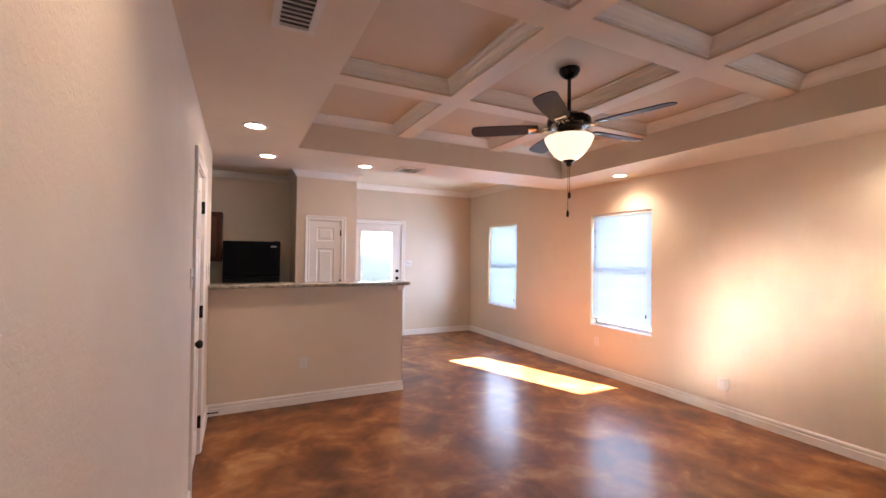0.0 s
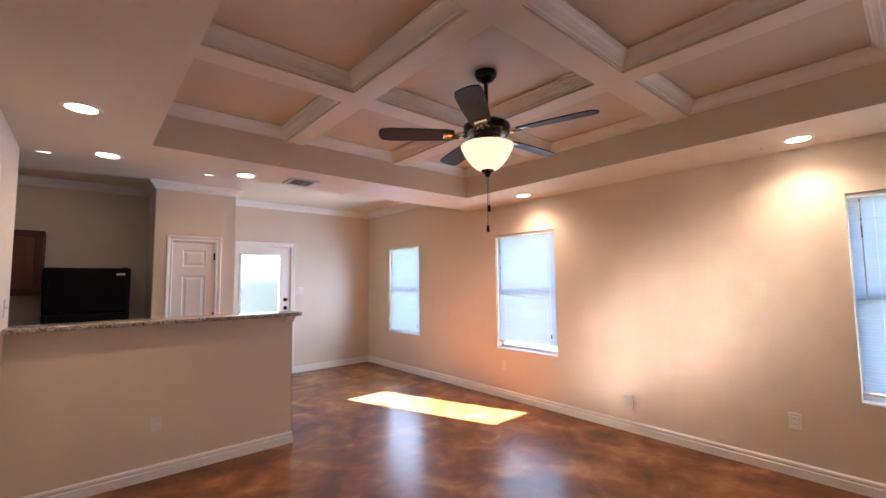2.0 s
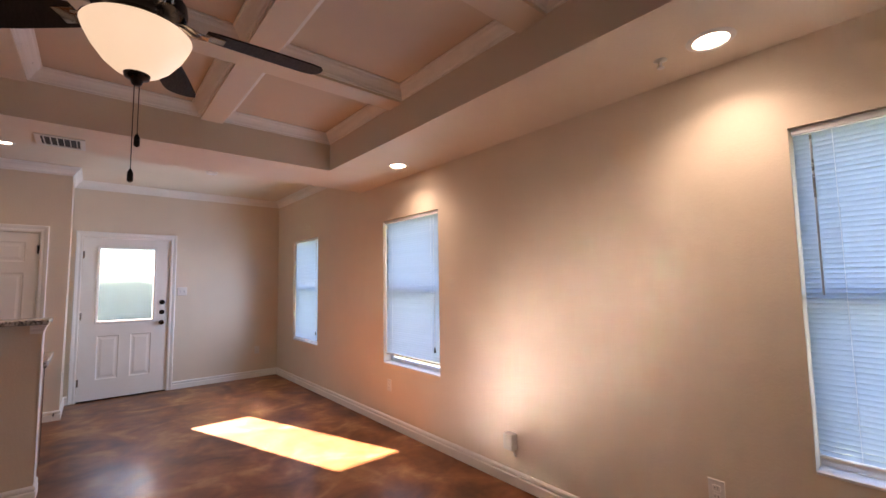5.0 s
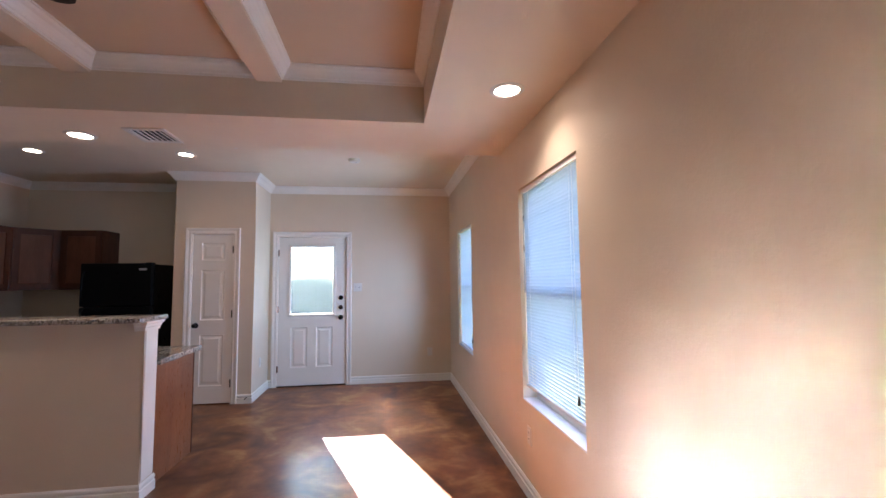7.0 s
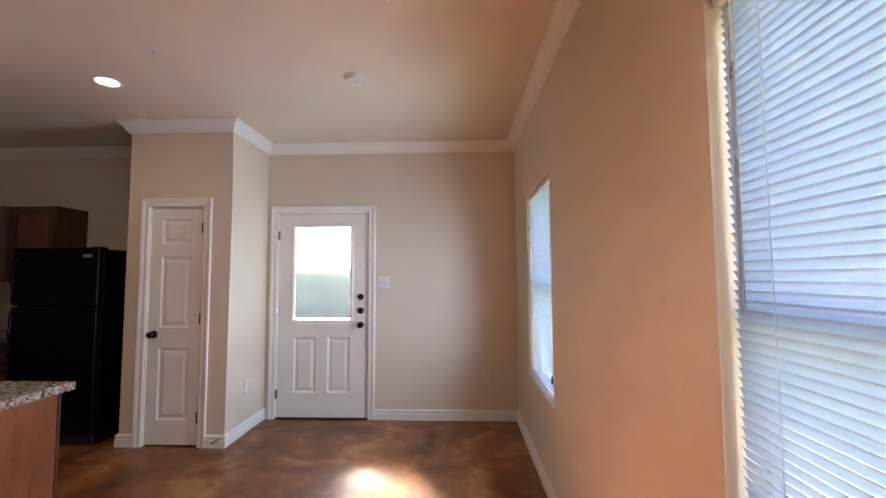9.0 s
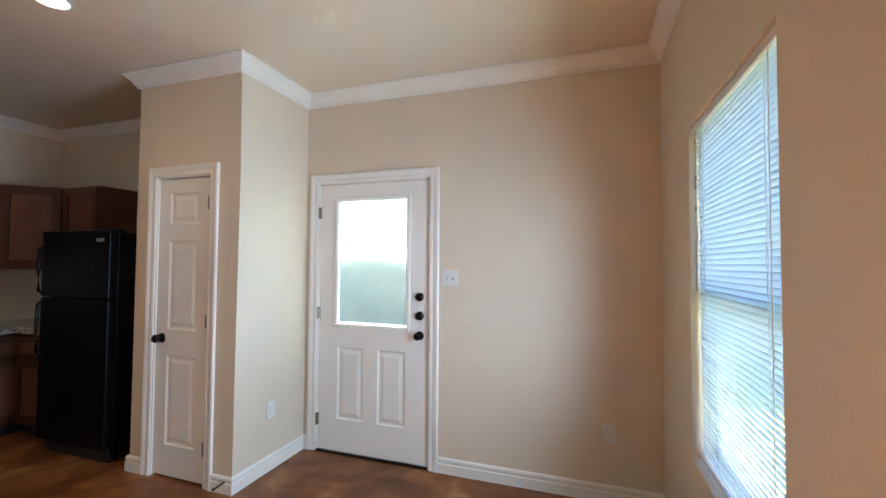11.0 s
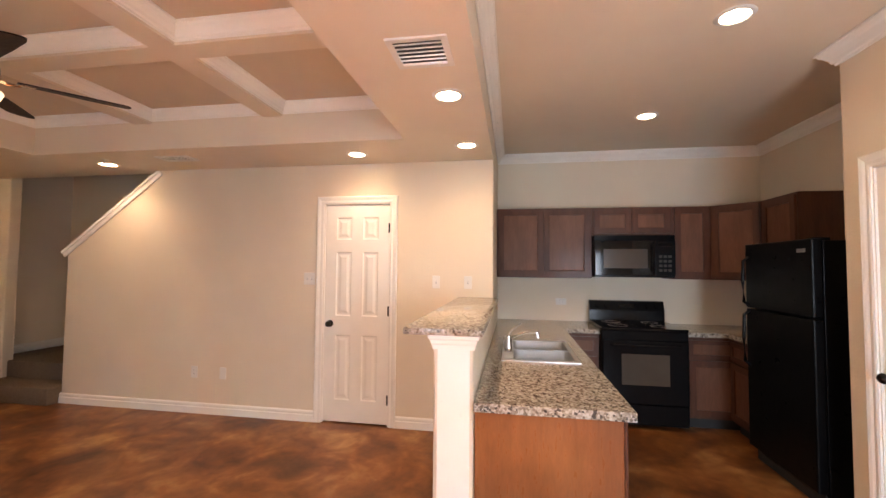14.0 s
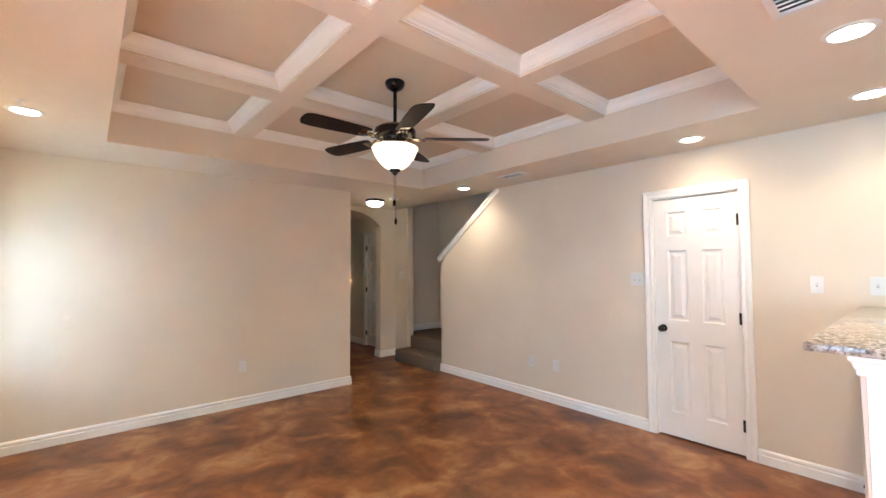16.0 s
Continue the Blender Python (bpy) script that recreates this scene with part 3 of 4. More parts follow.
def six_panels(w):
    a, b, c, d = 0.11, w / 2 - 0.055, w / 2 + 0.055, w - 0.11
    rows = ((0.20, 0.80), (0.98, 1.58), (1.70, 1.91))
    return [(x0, x1, z0, z1) for x0, x1 in ((a, b), (c, d)) for z0, z1 in rows]


WC = CD1 - CD0 - 0.012
door("door_closet", "west", (XL, CD0, 0), CD1 - CD0, CD_TOP, six_panels(WC), 0.065, CD1 - CD0 - 0.003, "white six-panel closet door with a dark knob, closed")
WP = PD1 - PD0 - 0.012
door("door_pantry", "back", (PD1, PY, 0), PD1 - PD0, PD_TOP, [(0.10, WP - 0.10, z0, z1) for z0, z1 in ((0.20, 0.79), (0.965, 1.56), (1.675, 1.885))],
     PD1 - PD0 - 0.06, 0.003, "narrow white three-panel pantry door, closed")
WB = BD1 - BD0 - 0.012
LITE = (BD1 - 2.605, BD1 - 2.015, 0.955, 1.905)
low = [(BD1 - 2.59, BD1 - 2.37, 0.24, 0.78), (BD1 - 2.25, BD1 - 2.03, 0.24, 0.78)]
bd, bdm = door("door_back", "back", (BD1, YB, 0), BD1 - BD0, BD_TOP, low, 0.075, BD1 - BD0 - 0.003,
               "white half-glass back door with three dark locks, closed", (1.06, 1.195), LITE, hinge_metal=SHINY)
lite_frame = sweep(bmesh.new(), [(LITE[0], LITE[2] + 0.012), (LITE[1], LITE[2] + 0.012), (LITE[1], LITE[3] + 0.012), (LITE[0], LITE[3] + 0.012)],
                   [(-0.022, 0.0), (-0.020, 0.010), (-0.008, 0.013), (0.010, 0.008), (0.014, -0.01), (0.014, -0.03), (0.0, -0.03), (0.0, 0.0)], True,
                   lambda u, v, w: bdm @ Vector((u + 0.006, w - 0.012, v)))
part("lite_frame", lite_frame, TRIM, bd)
pane = part("pane", moved(boxed(LITE[0], LITE[1], -0.020, -0.015, LITE[2], LITE[3]), bdm @ Matrix.Translation((0.006, -0.012, 0.012))), DOOR_GLASS, bd, "clear glass pane")
pane.visible_shadow = False
structure("trim_threshold", boxed(BD0 + 0.004, BD1 - 0.004, YB - 0.01, YB + 0.16, 0.0, 0.014, 0.004), DARK_METAL, "dark metal door threshold")
WH = HD1 - HD0 - 0.012
door("door_hall", "west", (-0.35, HD0, 0), HD1 - HD0, 2.05, six_panels(WH), WH - 0.06, 0.003, "white six-panel hall door, closed")

sheet = mesh_object("paper_notice", boxed(-0.3615, -0.3605, -2.30, -2.09, 1.56, 1.84), PLASTIC)
tagged(sheet, "white paper notice taped to the hall door", "paper")


# ---------------------------------------------------------------- windows and blinds
def window(y0, y1):
    w = thing("window", (XR + 0.16, (y0 + y1) / 2, W_Z0), "white vinyl single-hung window set in a deep drywall opening", "window", "windows on the east wall")
    w["kind"] = "structure"
    x0, x1 = XR + 0.095, XR + 0.155
    zm = (W_Z0 + W_Z1) / 2
    fr = slab("x", x0, x1, y0, y1, W_Z0, W_Z1, [(y0 + 0.04, y1 - 0.04, W_Z0 + 0.045, zm - 0.022), (y0 + 0.04, y1 - 0.04, zm + 0.022, W_Z1 - 0.04)])
    part("window_frame", fr, VINYL, w)
    part("window_sill", boxed(XR - 0.002, x0, y0 + 0.001, y1 - 0.001, W_Z0, W_Z0 + 0.012, 0.003), VINYL, w, "white sill board")
    for z0, z1 in ((W_Z0 + 0.04, zm - 0.018), (zm + 0.018, W_Z1 - 0.036)):
        p = part("pane", boxed(x0 + 0.022, x0 + 0.027, y0 + 0.035, y1 - 0.035, z0, z1), GLASS, w, "clear glass pane")
        p.visible_shadow = False
    part("sash_lock", boxed(x0 - 0.018, x0 - 0.001, (y0 + y1) / 2 - 0.03, (y0 + y1) / 2 + 0.03, zm - 0.012, zm + 0.012, 0.004), VINYL, w)


def slat_mesh(width):
    me = bpy.data.meshes.new("slat")
    vs, fs = [], []
    for i in range(5):
        s = (i / 4 - 0.5) * 0.0255
        v = (0.0022 * (1 - (2 * i / 4 - 1) ** 2), s)
        vs += [(v[0], -width / 2, v[1]), (v[0], width / 2, v[1])]
    for i in range(4):
        fs.append((2 * i, 2 * i + 1, 2 * i + 3, 2 * i + 2))
    me.from_pydata(vs, [], fs)
    me.materials.append(SLAT)
    return me


def blind(y0, y1, bottom, label, tilt):
    x = XR + 0.034
    yc, wide = (y0 + y1) / 2, y1 - y0 - 0.014
    b = thing("window_blind", (x, yc, bottom), label, "blind", "blinds in the east windows")
    part("headrail", boxed(x - 0.020, x + 0.020, yc - wide / 2, yc + wide / 2, W_Z1 - 0.032, W_Z1 - 0.003, 0.003), VINYL, b)
    part("bottom_rail", boxed(x - 0.013, x + 0.013, yc - wide / 2 + 0.003, yc + wide / 2 - 0.003, bottom, bottom + 0.016, 0.004), VINYL, b)
    me = slat_mesh(wide - 0.008)
    top = W_Z1 - 0.045
    n = int((top - bottom - 0.02) / 0.0205)
    for i in range(n + 1):
        s = new("slat", me)
        s.parent = b
        z = top - (top - bottom - 0.03) * i / n
        s.matrix_basis = Matrix.Translation((0, random.uniform(-0.001, 0.001), z - bottom)) @ Matrix.Rotation(radians(tilt + random.uniform(-2.5, 2.5)), 4, "Y")
    for dy in (-wide / 2 + 0.13, wide / 2 - 0.13):
        for dx in (-0.0135, 0.0135):
            part("ladder_cord", cyl(bmesh.new(), (x + dx, yc + dy, bottom + 0.01), (x + dx, yc + dy, W_Z1 - 0.03), 0.0008, n=6), VINYL, b)
    wand = cyl(bmesh.new(), (x - 0.024, y1 - 0.07, W_Z1 - 0.04), (x - 0.026, y1 - 0.07, W_Z1 - 0.72), 0.0045, n=8)
    part("wand", wand, GREYMARK, b, "slim clear tilt wand")
    cord = cyl(bmesh.new(), (x - 0.024, y0 + 0.08, W_Z1 - 0.04), (x - 0.025, y0 + 0.08, bottom + 0.15), 0.0015, n=6)
    part("pull_cord", cord, VINYL, b)
    part("tassel", cyl(bmesh.new(), (x - 0.025, y0 + 0.08, bottom + 0.105), (x - 0.025, y0 + 0.08, bottom + 0.15), 0.009, 0.004, n=10), BRONZE, b, "small dark cord tassel")


for (a, b), bottom, label, tilt in zip(WINDOWS, (0.655, 0.69, 0.625), (
        "closed white mini blind hanging almost to the sill", "closed white mini blind stopping short of the sill", "white mini blind with slightly opened slats"), (-24, -22, -21)):
    window(a, b)
    blind(a, b, bottom, label, tilt)


# the sky's light in each window's opening, on the room's side of the blind
for (a, b), watts, spread in zip(WINDOWS, (0.11, 0.34, 0.95), (165, 165, 140)):
    data = bpy.data.lights.new("window_daylight", "AREA")
    data.shape, data.size, data.size_y = "RECTANGLE", b - a - 0.03, 1.10
    data.energy, data.color, data.spread = watts, DAY, radians(spread)
    lamp = new("window_daylight", data)
    lamp.matrix_world = look((XR + 0.008, (a + b) / 2, 1.22), (XR - 1, (a + b) / 2, 1.22))


# ---------------------------------------------------------------- lamps and ceiling fixtures
def can_light(x, y, z, watts):
    c = thing("recessed_light", (x, y, z), "lit round recessed ceiling light with a white trim ring", "recessed light", "recessed ceiling lights")
    ring = lathe(bmesh.new(), [(0.066, -0.001), (0.070, -0.008), (0.086, -0.007), (0.094, -0.001), (0.066, -0.001)], Matrix.Translation((x, y, z)), 40)
    part("trim_ring", ring, METAL_WHITE, c, smooth=True)
    lens = lathe(bmesh.new(), [(0.0, -0.006), (0.05, -0.005), (0.068, -0.002)], Matrix.Translation((x, y, z)), 32)
    part("lens", lens, CAN_LENS, c, "glowing frosted lens", True)
    data = bpy.data.lights.new("can_lamp", "SPOT")
    data.energy, data.color = watts, WARM
    data.spot_size, data.spot_blend, data.shadow_soft_size = radians(140), 1.0, 0.06
    lamp = new("can_lamp", data)
    lamp.matrix_world = Matrix.Translation((x, y, z - 0.012))


for x, y in CANS_LOW:
    can_light(x, y, LOW, CAN_WATTS * (0.38 if x < 0.4 else 0.75 if y > 4 else 1.0))
for x, y, watts in CANS_HIGH:
    can_light(x, y, HIGH, watts)


def vent(x, y, z, lx, ly, along):
    v = thing("ceiling_vent", (x, y, z), "white metal ceiling air register with louvres", "air vent", "ceiling air registers")
    part("frame", slab("z", z - 0.010, z - 0.001, x - lx / 2, x + lx / 2, y - ly / 2, y + ly / 2, [(x - lx / 2 + 0.028, x + lx / 2 - 0.028, y - ly / 2 + 0.028, y + ly / 2 - 0.028)]), METAL_WHITE, v)
    # Black sheet stands for the shade of the duct behind the louvres.
    part("duct_shade_sheet", boxed(x - lx / 2 + 0.026, x + lx / 2 - 0.026, y - ly / 2 + 0.026, y + ly / 2 - 0.026, z - 0.003, z - 0.001), SLOT, v)
    span = (lx if along == "x" else ly) - 0.056
    n = int(span / 0.032)
    for i in range(n):
        s = -span / 2 + (i + 0.5) * span / n
        if abs(s) < 0.012:
            box_s = 0.012
        else:
            box_s = 0.0016
        tilt = 24 if s < 0 else -24
        bm = bmesh.new()
        if along == "x":
            box(bm, -box_s, box_s, -ly / 2 + 0.028, ly / 2 - 0.028, -0.0035, 0.0035)
            m = Matrix.Translation((x + s, y, z - 0.010)) @ Matrix.Rotation(radians(0 if box_s > 0.01 else tilt), 4, "Y")
        else:
            box(bm, -lx / 2 + 0.028, lx / 2 - 0.028, -box_s, box_s, -0.0035, 0.0035)
            m = Matrix.Translation((x, y + s, z - 0.010)) @ Matrix.Rotation(radians(0 if box_s > 0.01 else -tilt), 4, "X")
        part("slat", moved(bm, m), METAL_WHITE, v)


vent(1.75, 4.26, LOW, 0.26, 0.27, "x")
vent(0.26, 1.66, LOW, 0.17, 0.32, "y")


def detector(x, y, z, label):
    prof = [(0.0, -0.036), (0.035, -0.036), (0.055, -0.030), (0.062, -0.014), (0.066, -0.001), (0.0, -0.001)]
    d = thing("smoke_detector", (x, y, z), label, "smoke detector")
    part("cover", lathe(bmesh.new(), prof, Matrix.Translation((x, y, z))), PLASTIC, d, smooth=True)
    part("test_button", cyl(bmesh.new(), (x + 0.02, y, z - 0.039), (x + 0.02, y, z - 0.035), 0.009, n=12), GREYMARK, d)


detector(2.98, 5.79, HIGH, "round white smoke detector on the dining ceiling")
detector(0.41, -0.35, LOW, "round white smoke detector on the hall ceiling")


def sprinkler(x, y, z=LOW):
    d = thing("fire_sprinkler", (x, y, z), "small metal fire sprinkler head on the ceiling", "sprinkler", "fire sprinklers")
    part("escutcheon", lathe(bmesh.new(), [(0.0, -0.008), (0.018, -0.008), (0.030, -0.001), (0.0, -0.001)], Matrix.Translation((x, y, z)), 20), METAL_WHITE, d, smooth=True)
    part("head", cyl(cyl(bmesh.new(), (x, y, z - 0.035), (x, y, z - 0.006), 0.007, n=10), (x, y, z - 0.039), (x, y, z - 0.035), 0.016, n=14), STEEL, d)


sprinkler(3.97, 1.14)
sprinkler(0.32, 0.95)
sprinkler(1.886, 5.399, HIGH)


def ceiling_fan(x, y, spin):
    top = HIGH + 0.004
    f = thing("ceiling_fan", (x, y, top), "five-blade dark bronze ceiling fan with a lit alabaster bowl", "ceiling fan")
    at = Matrix.Translation((x, y, 0))
    part("canopy", lathe(bmesh.new(), [(0.0, top - 0.001), (0.068, top - 0.001), (0.070, top - 0.018), (0.055, top - 0.045), (0.026, top - 0.064), (0.016, top - 0.068), (0.0, top - 0.068)], at), DARK_METAL, f, smooth=True)
    part("downrod", cyl(bmesh.new(), (x, y, 2.44), (x, y, top - 0.06), 0.0125), DARK_METAL, f, smooth=True)
    part("motor_housing", lathe(bmesh.new(), [(0.0, 2.470), (0.022, 2.468), (0.030, 2.445), (0.060, 2.438), (0.120, 2.430), (0.142, 2.412), (0.145, 2.385), (0.140, 2.365), (0.112, 2.350), (0.092, 2.345), (0.0, 2.345)], at, 40), DARK_METAL, f, smooth=True)
    part("light_fitter", lathe(bmesh.new(), [(0.0, 2.345), (0.085, 2.344), (0.088, 2.330), (0.070, 2.318), (0.070, 2.300), (0.110, 2.292), (0.125, 2.284), (0.0, 2.284)], at, 40), SHINY, f, "polished metal light fitter", True)
    bowl = lathe(bmesh.new(), [(0.156, 2.290), (0.161, 2.284), (0.153, 2.262), (0.133, 2.222), (0.100, 2.176), (0.066, 2.146), (0.030, 2.132), (0.0, 2.130)], at, 48)
    part("glass_bowl", bowl, BOWL, f, "glowing cream alabaster glass bowl", True)
    part("finial", lathe(bmesh.new(), [(0.0, 2.140), (0.040, 2.138), (0.036, 2.124), (0.020, 2.116), (0.014, 2.100), (0.008, 2.096), (0.0, 2.096)], at), DARK_METAL, f, smooth=True)
    for dx, low in ((0.008, 1.925), (-0.006, 1.80)):
        part("pull_chain", cyl(bmesh.new(), (x + dx, y, low), (x + dx, y, 2.10), 0.0016, n=6), DARK_METAL, f)
        part("chain_pull", lathe(bmesh.new(), [(0.0, low + 0.005), (0.004, low), (0.009, low - 0.012), (0.009, low - 0.040), (0.0, low - 0.046)], Matrix.Translation((x + dx, y, 0)), 12), DARK_METAL, f, smooth=True)
    for k in range(5):
        m = at @ Matrix.Rotation(radians(spin + 72 * k), 4, "Z") @ Matrix.Translation((0, 0, 2.352)) @ Matrix.Rotation(radians(11), 4, "X")
        outline = [(0.205, -0.050), (0.25, -0.060), (0.45, -0.069), (0.60, -0.070), (0.640, -0.060), (0.655, -0.035), (0.660, 0.0), (0.655, 0.035), (0.640, 0.060), (0.60, 0.070), (0.45, 0.069), (0.25, 0.060), (0.205, 0.050)]
        bm = bmesh.new()
        face = bm.faces.new([bm.verts.new((u, v, 0)) for u, v in outline])
        geo = bmesh.ops.extrude_face_region(bm, geom=[face])
        bmesh.ops.translate(bm, vec=(0, 0, 0.006), verts=[v for v in geo["geom"] if isinstance(v, bmesh.types.BMVert)])
        part("blade", moved(bm, m), BLADE, f, "dark walnut blade")
        iron = bmesh.new()
        box(iron, 0.20, 0.27, -0.036, 0.036, -0.006, -0.001, 0.002)
        for s in (-1, 1):
            tube(iron, [(0.10, 0.012 * s, 0.010), (0.135, 0.030 * s, 0.004), (0.165, 0.034 * s, -0.006), (0.19, 0.018 * s, -0.008), (0.215, 0.020 * s, -0.005)], 0.006, 8)
        tube(iron, [(0.09, 0, 0.012), (0.13, 0, 0.0), (0.17, 0, -0.012), (0.21, 0, -0.005)], 0.006, 8)
        part("blade_iron", moved(iron, m), SHINY, f, "scrolled metal blade bracket", True)


ceiling_fan(2.05, 2.11, -1)


def hall_light(x, y):
    h = thing("flush_light", (x, y, LOW), "lit flush-mount hall lamp with a dark bronze rim", "ceiling light")
    at = Matrix.Translation((x, y, LOW))
    part("rim", lathe(bmesh.new(), [(0.0, -0.001), (0.130, -0.001), (0.140, -0.020), (0.128, -0.038), (0.0, -0.038)], at, 40), DARK_METAL, h, smooth=True)
    part("glass_bowl", lathe(bmesh.new(), [(0.120, -0.038), (0.116, -0.056), (0.094, -0.080), (0.052, -0.096), (0.0, -0.100)], at, 40), HALL_BOWL, h, "glowing frosted glass bowl", True)


hall_light(0.55, -0.63)


# ---------------------------------------------------------------- switches, outlets and the wall box
def plate(kind, origin, z, n, style, label):
    """A wall plate: style toggle, outlet or blank; n gangs."""
    m = frame_at(kind, origin) if isinstance(kind, str) else kind
    m = m @ Matrix.Translation((0, 0, z))
    name = {"toggle": "light_switch", "outlet": "wall_outlet", "blank": "wall_plate"}[style]
    p = thing(name, m, label, {"toggle": "switch", "outlet": "outlet", "blank": "wall plate"}[style])
    w = 0.035 + 0.023 * (n - 1) if n > 1 else 0.035
    part("cover_plate", moved(boxed(-w, w, 0.0, 0.006, -0.0575, 0.0575, 0.0025), m), PLASTIC, p)
    for g in range(n):
        gx = (g - (n - 1) / 2) * 0.046
        if style == "toggle":
            part("toggle_slot", moved(boxed(gx - 0.006, gx + 0.006, 0.0055, 0.0065, -0.013, 0.013), m), GREYMARK, p)
            part("toggle", moved(boxed(gx - 0.004, gx + 0.004, 0.006, 0.017, 0.000, 0.010, 0.002), m), PLASTIC, p)
        elif style == "outlet":
            for s in (-1, 1):
                part("receptacle", moved(boxed(gx - 0.0165, gx + 0.0165, 0.005, 0.0078, s * 0.0195 - 0.014, s * 0.0195 + 0.014, 0.003), m), PLASTIC, p)
                for dx in (-0.0065, 0.0065):
                    part("slot", moved(boxed(gx + dx - 0.001, gx + dx + 0.001, 0.0076, 0.0082, s * 0.0195 - 0.003, s * 0.0195 + 0.006), m), SLOT, p)
        part("screw", moved(cyl(bmesh.new(), (gx, 0.0055, 0.0), (gx, 0.0068, 0.0), 0.0025, n=8), m), STEEL, p)


EAST = Matrix(((0, -1, 0), (-1, 0, 0), (0, 0, 1))).to_4x4()
SOUTH_FACE = Matrix(((-1, 0, 0), (0, -1, 0), (0, 0, 1))).to_4x4()
NORTH_FACE = Matrix(((1, 0, 0), (0, 1, 0), (0, 0, 1))).to_4x4()
WEST_FACE = Matrix(((0, 1, 0), (1, 0, 0), (0, 0, 1))).to_4x4()


def on(x, y, face):
    return Matrix.Translation((x, y, 0)) @ face


plate(on(XL, 2.755, WEST_FACE), None, 1.34, 2, "toggle", "white double light switch beside the closet door")
plate(on(XL, 3.985, WEST_FACE), None, 1.325, 1, "toggle", "white light switch above the bar end")
plate(on(XL, 4.275, WEST_FACE), None, 1.325, 1, "toggle", "white light switch at the wall's end")
plate(on(XL, 1.55, WEST_FACE), None, 0.40, 1, "outlet", "white wall outlet on the cream wall")
plate(on(XL, 1.865, WEST_FACE), None, 0.40, 1, "blank", "white cable plate on the cream wall")
plate(on(2.38, YF, NORTH_FACE), None, 0.42, 1, "outlet", "white wall outlet on the front wall")
plate(on(XR, 1.11, EAST), None, 0.40, 1, "outlet", "white wall outlet near the large window")
plate(on(XR, 3.93, EAST), None, 0.40, 1, "outlet", "white wall outlet under the middle window")
plate(on(0.67, PONY0, SOUTH_FACE), None, 0.40, 1, "outlet", "white wall outlet on the half wall")
plate(on(2.925, YB, SOUTH_FACE), None, 1.335, 2, "toggle", "white double light switch beside the back door")
plate(on(3.94, YB, SOUTH_FACE), None, 0.41, 1, "outlet", "white wall outlet on the back wall")
plate(on(PX1, 6.86, WEST_FACE), None, 0.41, 1, "outlet", "white wall outlet on the pantry's side")
plate(on(-0.285, -1.16, WEST_FACE), None, 1.34, 2, "toggle", "white light switch beside the arch")
plate(Matrix.Translation((KX, 5.20, 0)) @ WEST_FACE @ Matrix.Translation((0, 0, 1.09)) @ Matrix.Rotation(radians(90), 4, "Y") , None, 0.0, 1, "outlet", "white sideways outlet over the kitchen counter")

wb = thing("junction_box", (XR, 2.35, 0.30), "small white plastic utility box on the wall", "wall box")
part("housing", boxed(XR - 0.055, XR - 0.001, 2.315, 2.395, 0.245, 0.355, 0.006), PLASTIC, wb)
part("lid", boxed(XR - 0.061, XR - 0.056, 2.319, 2.391, 0.250, 0.350, 0.002), PLASTIC, wb)
part("cable", tube(bmesh.new(), [(XR - 0.03, 2.33, 0.246), (XR - 0.028, 2.325, 0.22), (XR - 0.01, 2.32, 0.20)], 0.005, 8), PLASTIC, wb)

for x, y, d in ((XL + 0.015, 4.18, (1, 0)), (PX1 - 0.04, PY - 0.015, (0, -1))):
    ds = thing("door_stop", (x, y, 0.075), "dark spring door stop on the baseboard", "door stop", "door stops")
    q = (x + d[0] * 0.075, y + d[1] * 0.075, 0.072)
    part("spring", cyl(bmesh.new(), (x, y, 0.075), q, 0.006, 0.005, 10), BRONZE, ds)
    part("tip", cyl(bmesh.new(), q, (q[0] + d[0] * 0.014, q[1] + d[1] * 0.014, 0.072), 0.008, 0.007, 10), SLOT, ds)


# ---------------------------------------------------------------- kitchen
def shaker(bm, w, h, rail=0.055, thick=0.019):
    """Frame of a cabinet door, front at local y = thick; x from 0 to w, z from 0 to h."""
    fr = slab("y", 0.0, thick, 0, w, 0, h, [(rail, w - rail, rail, h - rail)])
    me = bpy.data.meshes.new("tmp")
    fr.to_mesh(me)
    fr.free()
    bm.from_mesh(me)
    bpy.data.meshes.remove(me)
    return bm


def cab_door(parent, m, w, h, drawer=False):
    """A cabinet door with a sunk panel; m sets its lower corner on the cabinet's face."""
    d = part("drawer_front" if drawer else "door", moved(shaker(bmesh.new(), w, h, 0.035 if drawer else 0.055), m), WOOD, parent)
    r = 0.034 if drawer else 0.054
    bm = bmesh.new()
    loops = []
    for inset, y in ((0.0, 0.006), (0.006, 0.009), (0.018, 0.008)):
        loops.append([bm.verts.new((x, y, z)) for x, z in ((r + inset, r + inset), (w - r - inset, r + inset), (w - r - inset, h - r - inset), (r + inset, h - r - inset))])
    for a, b in zip(loops, loops[1:]):
        for k in range(4):
            bm.faces.new((a[k], a[(k + 1) % 4], b[(k + 1) % 4], b[k]))
    bm.faces.new(loops[-1])
    panel = mesh_object("panel", moved(bm, m), WOOD_IN)
    panel.parent = d
    panel.matrix_parent_inverse = d.matrix_world.inverted()
    return d


def facing(x, y, z, face):
    return Matrix.Translation((x, y, z)) @ face


UZ0, UZ1, UX = 1.36, 2.088, -0.93
DOORS_E = Matrix(((0, 1, 0), (-1, 0, 0), (0, 0, 1))).to_4x4()   # local x runs towards -y, front faces +x
DOORS_S = Matrix(((-1, 0, 0), (0, -1, 0), (0, 0, 1))).to_4x4()  # front faces -y
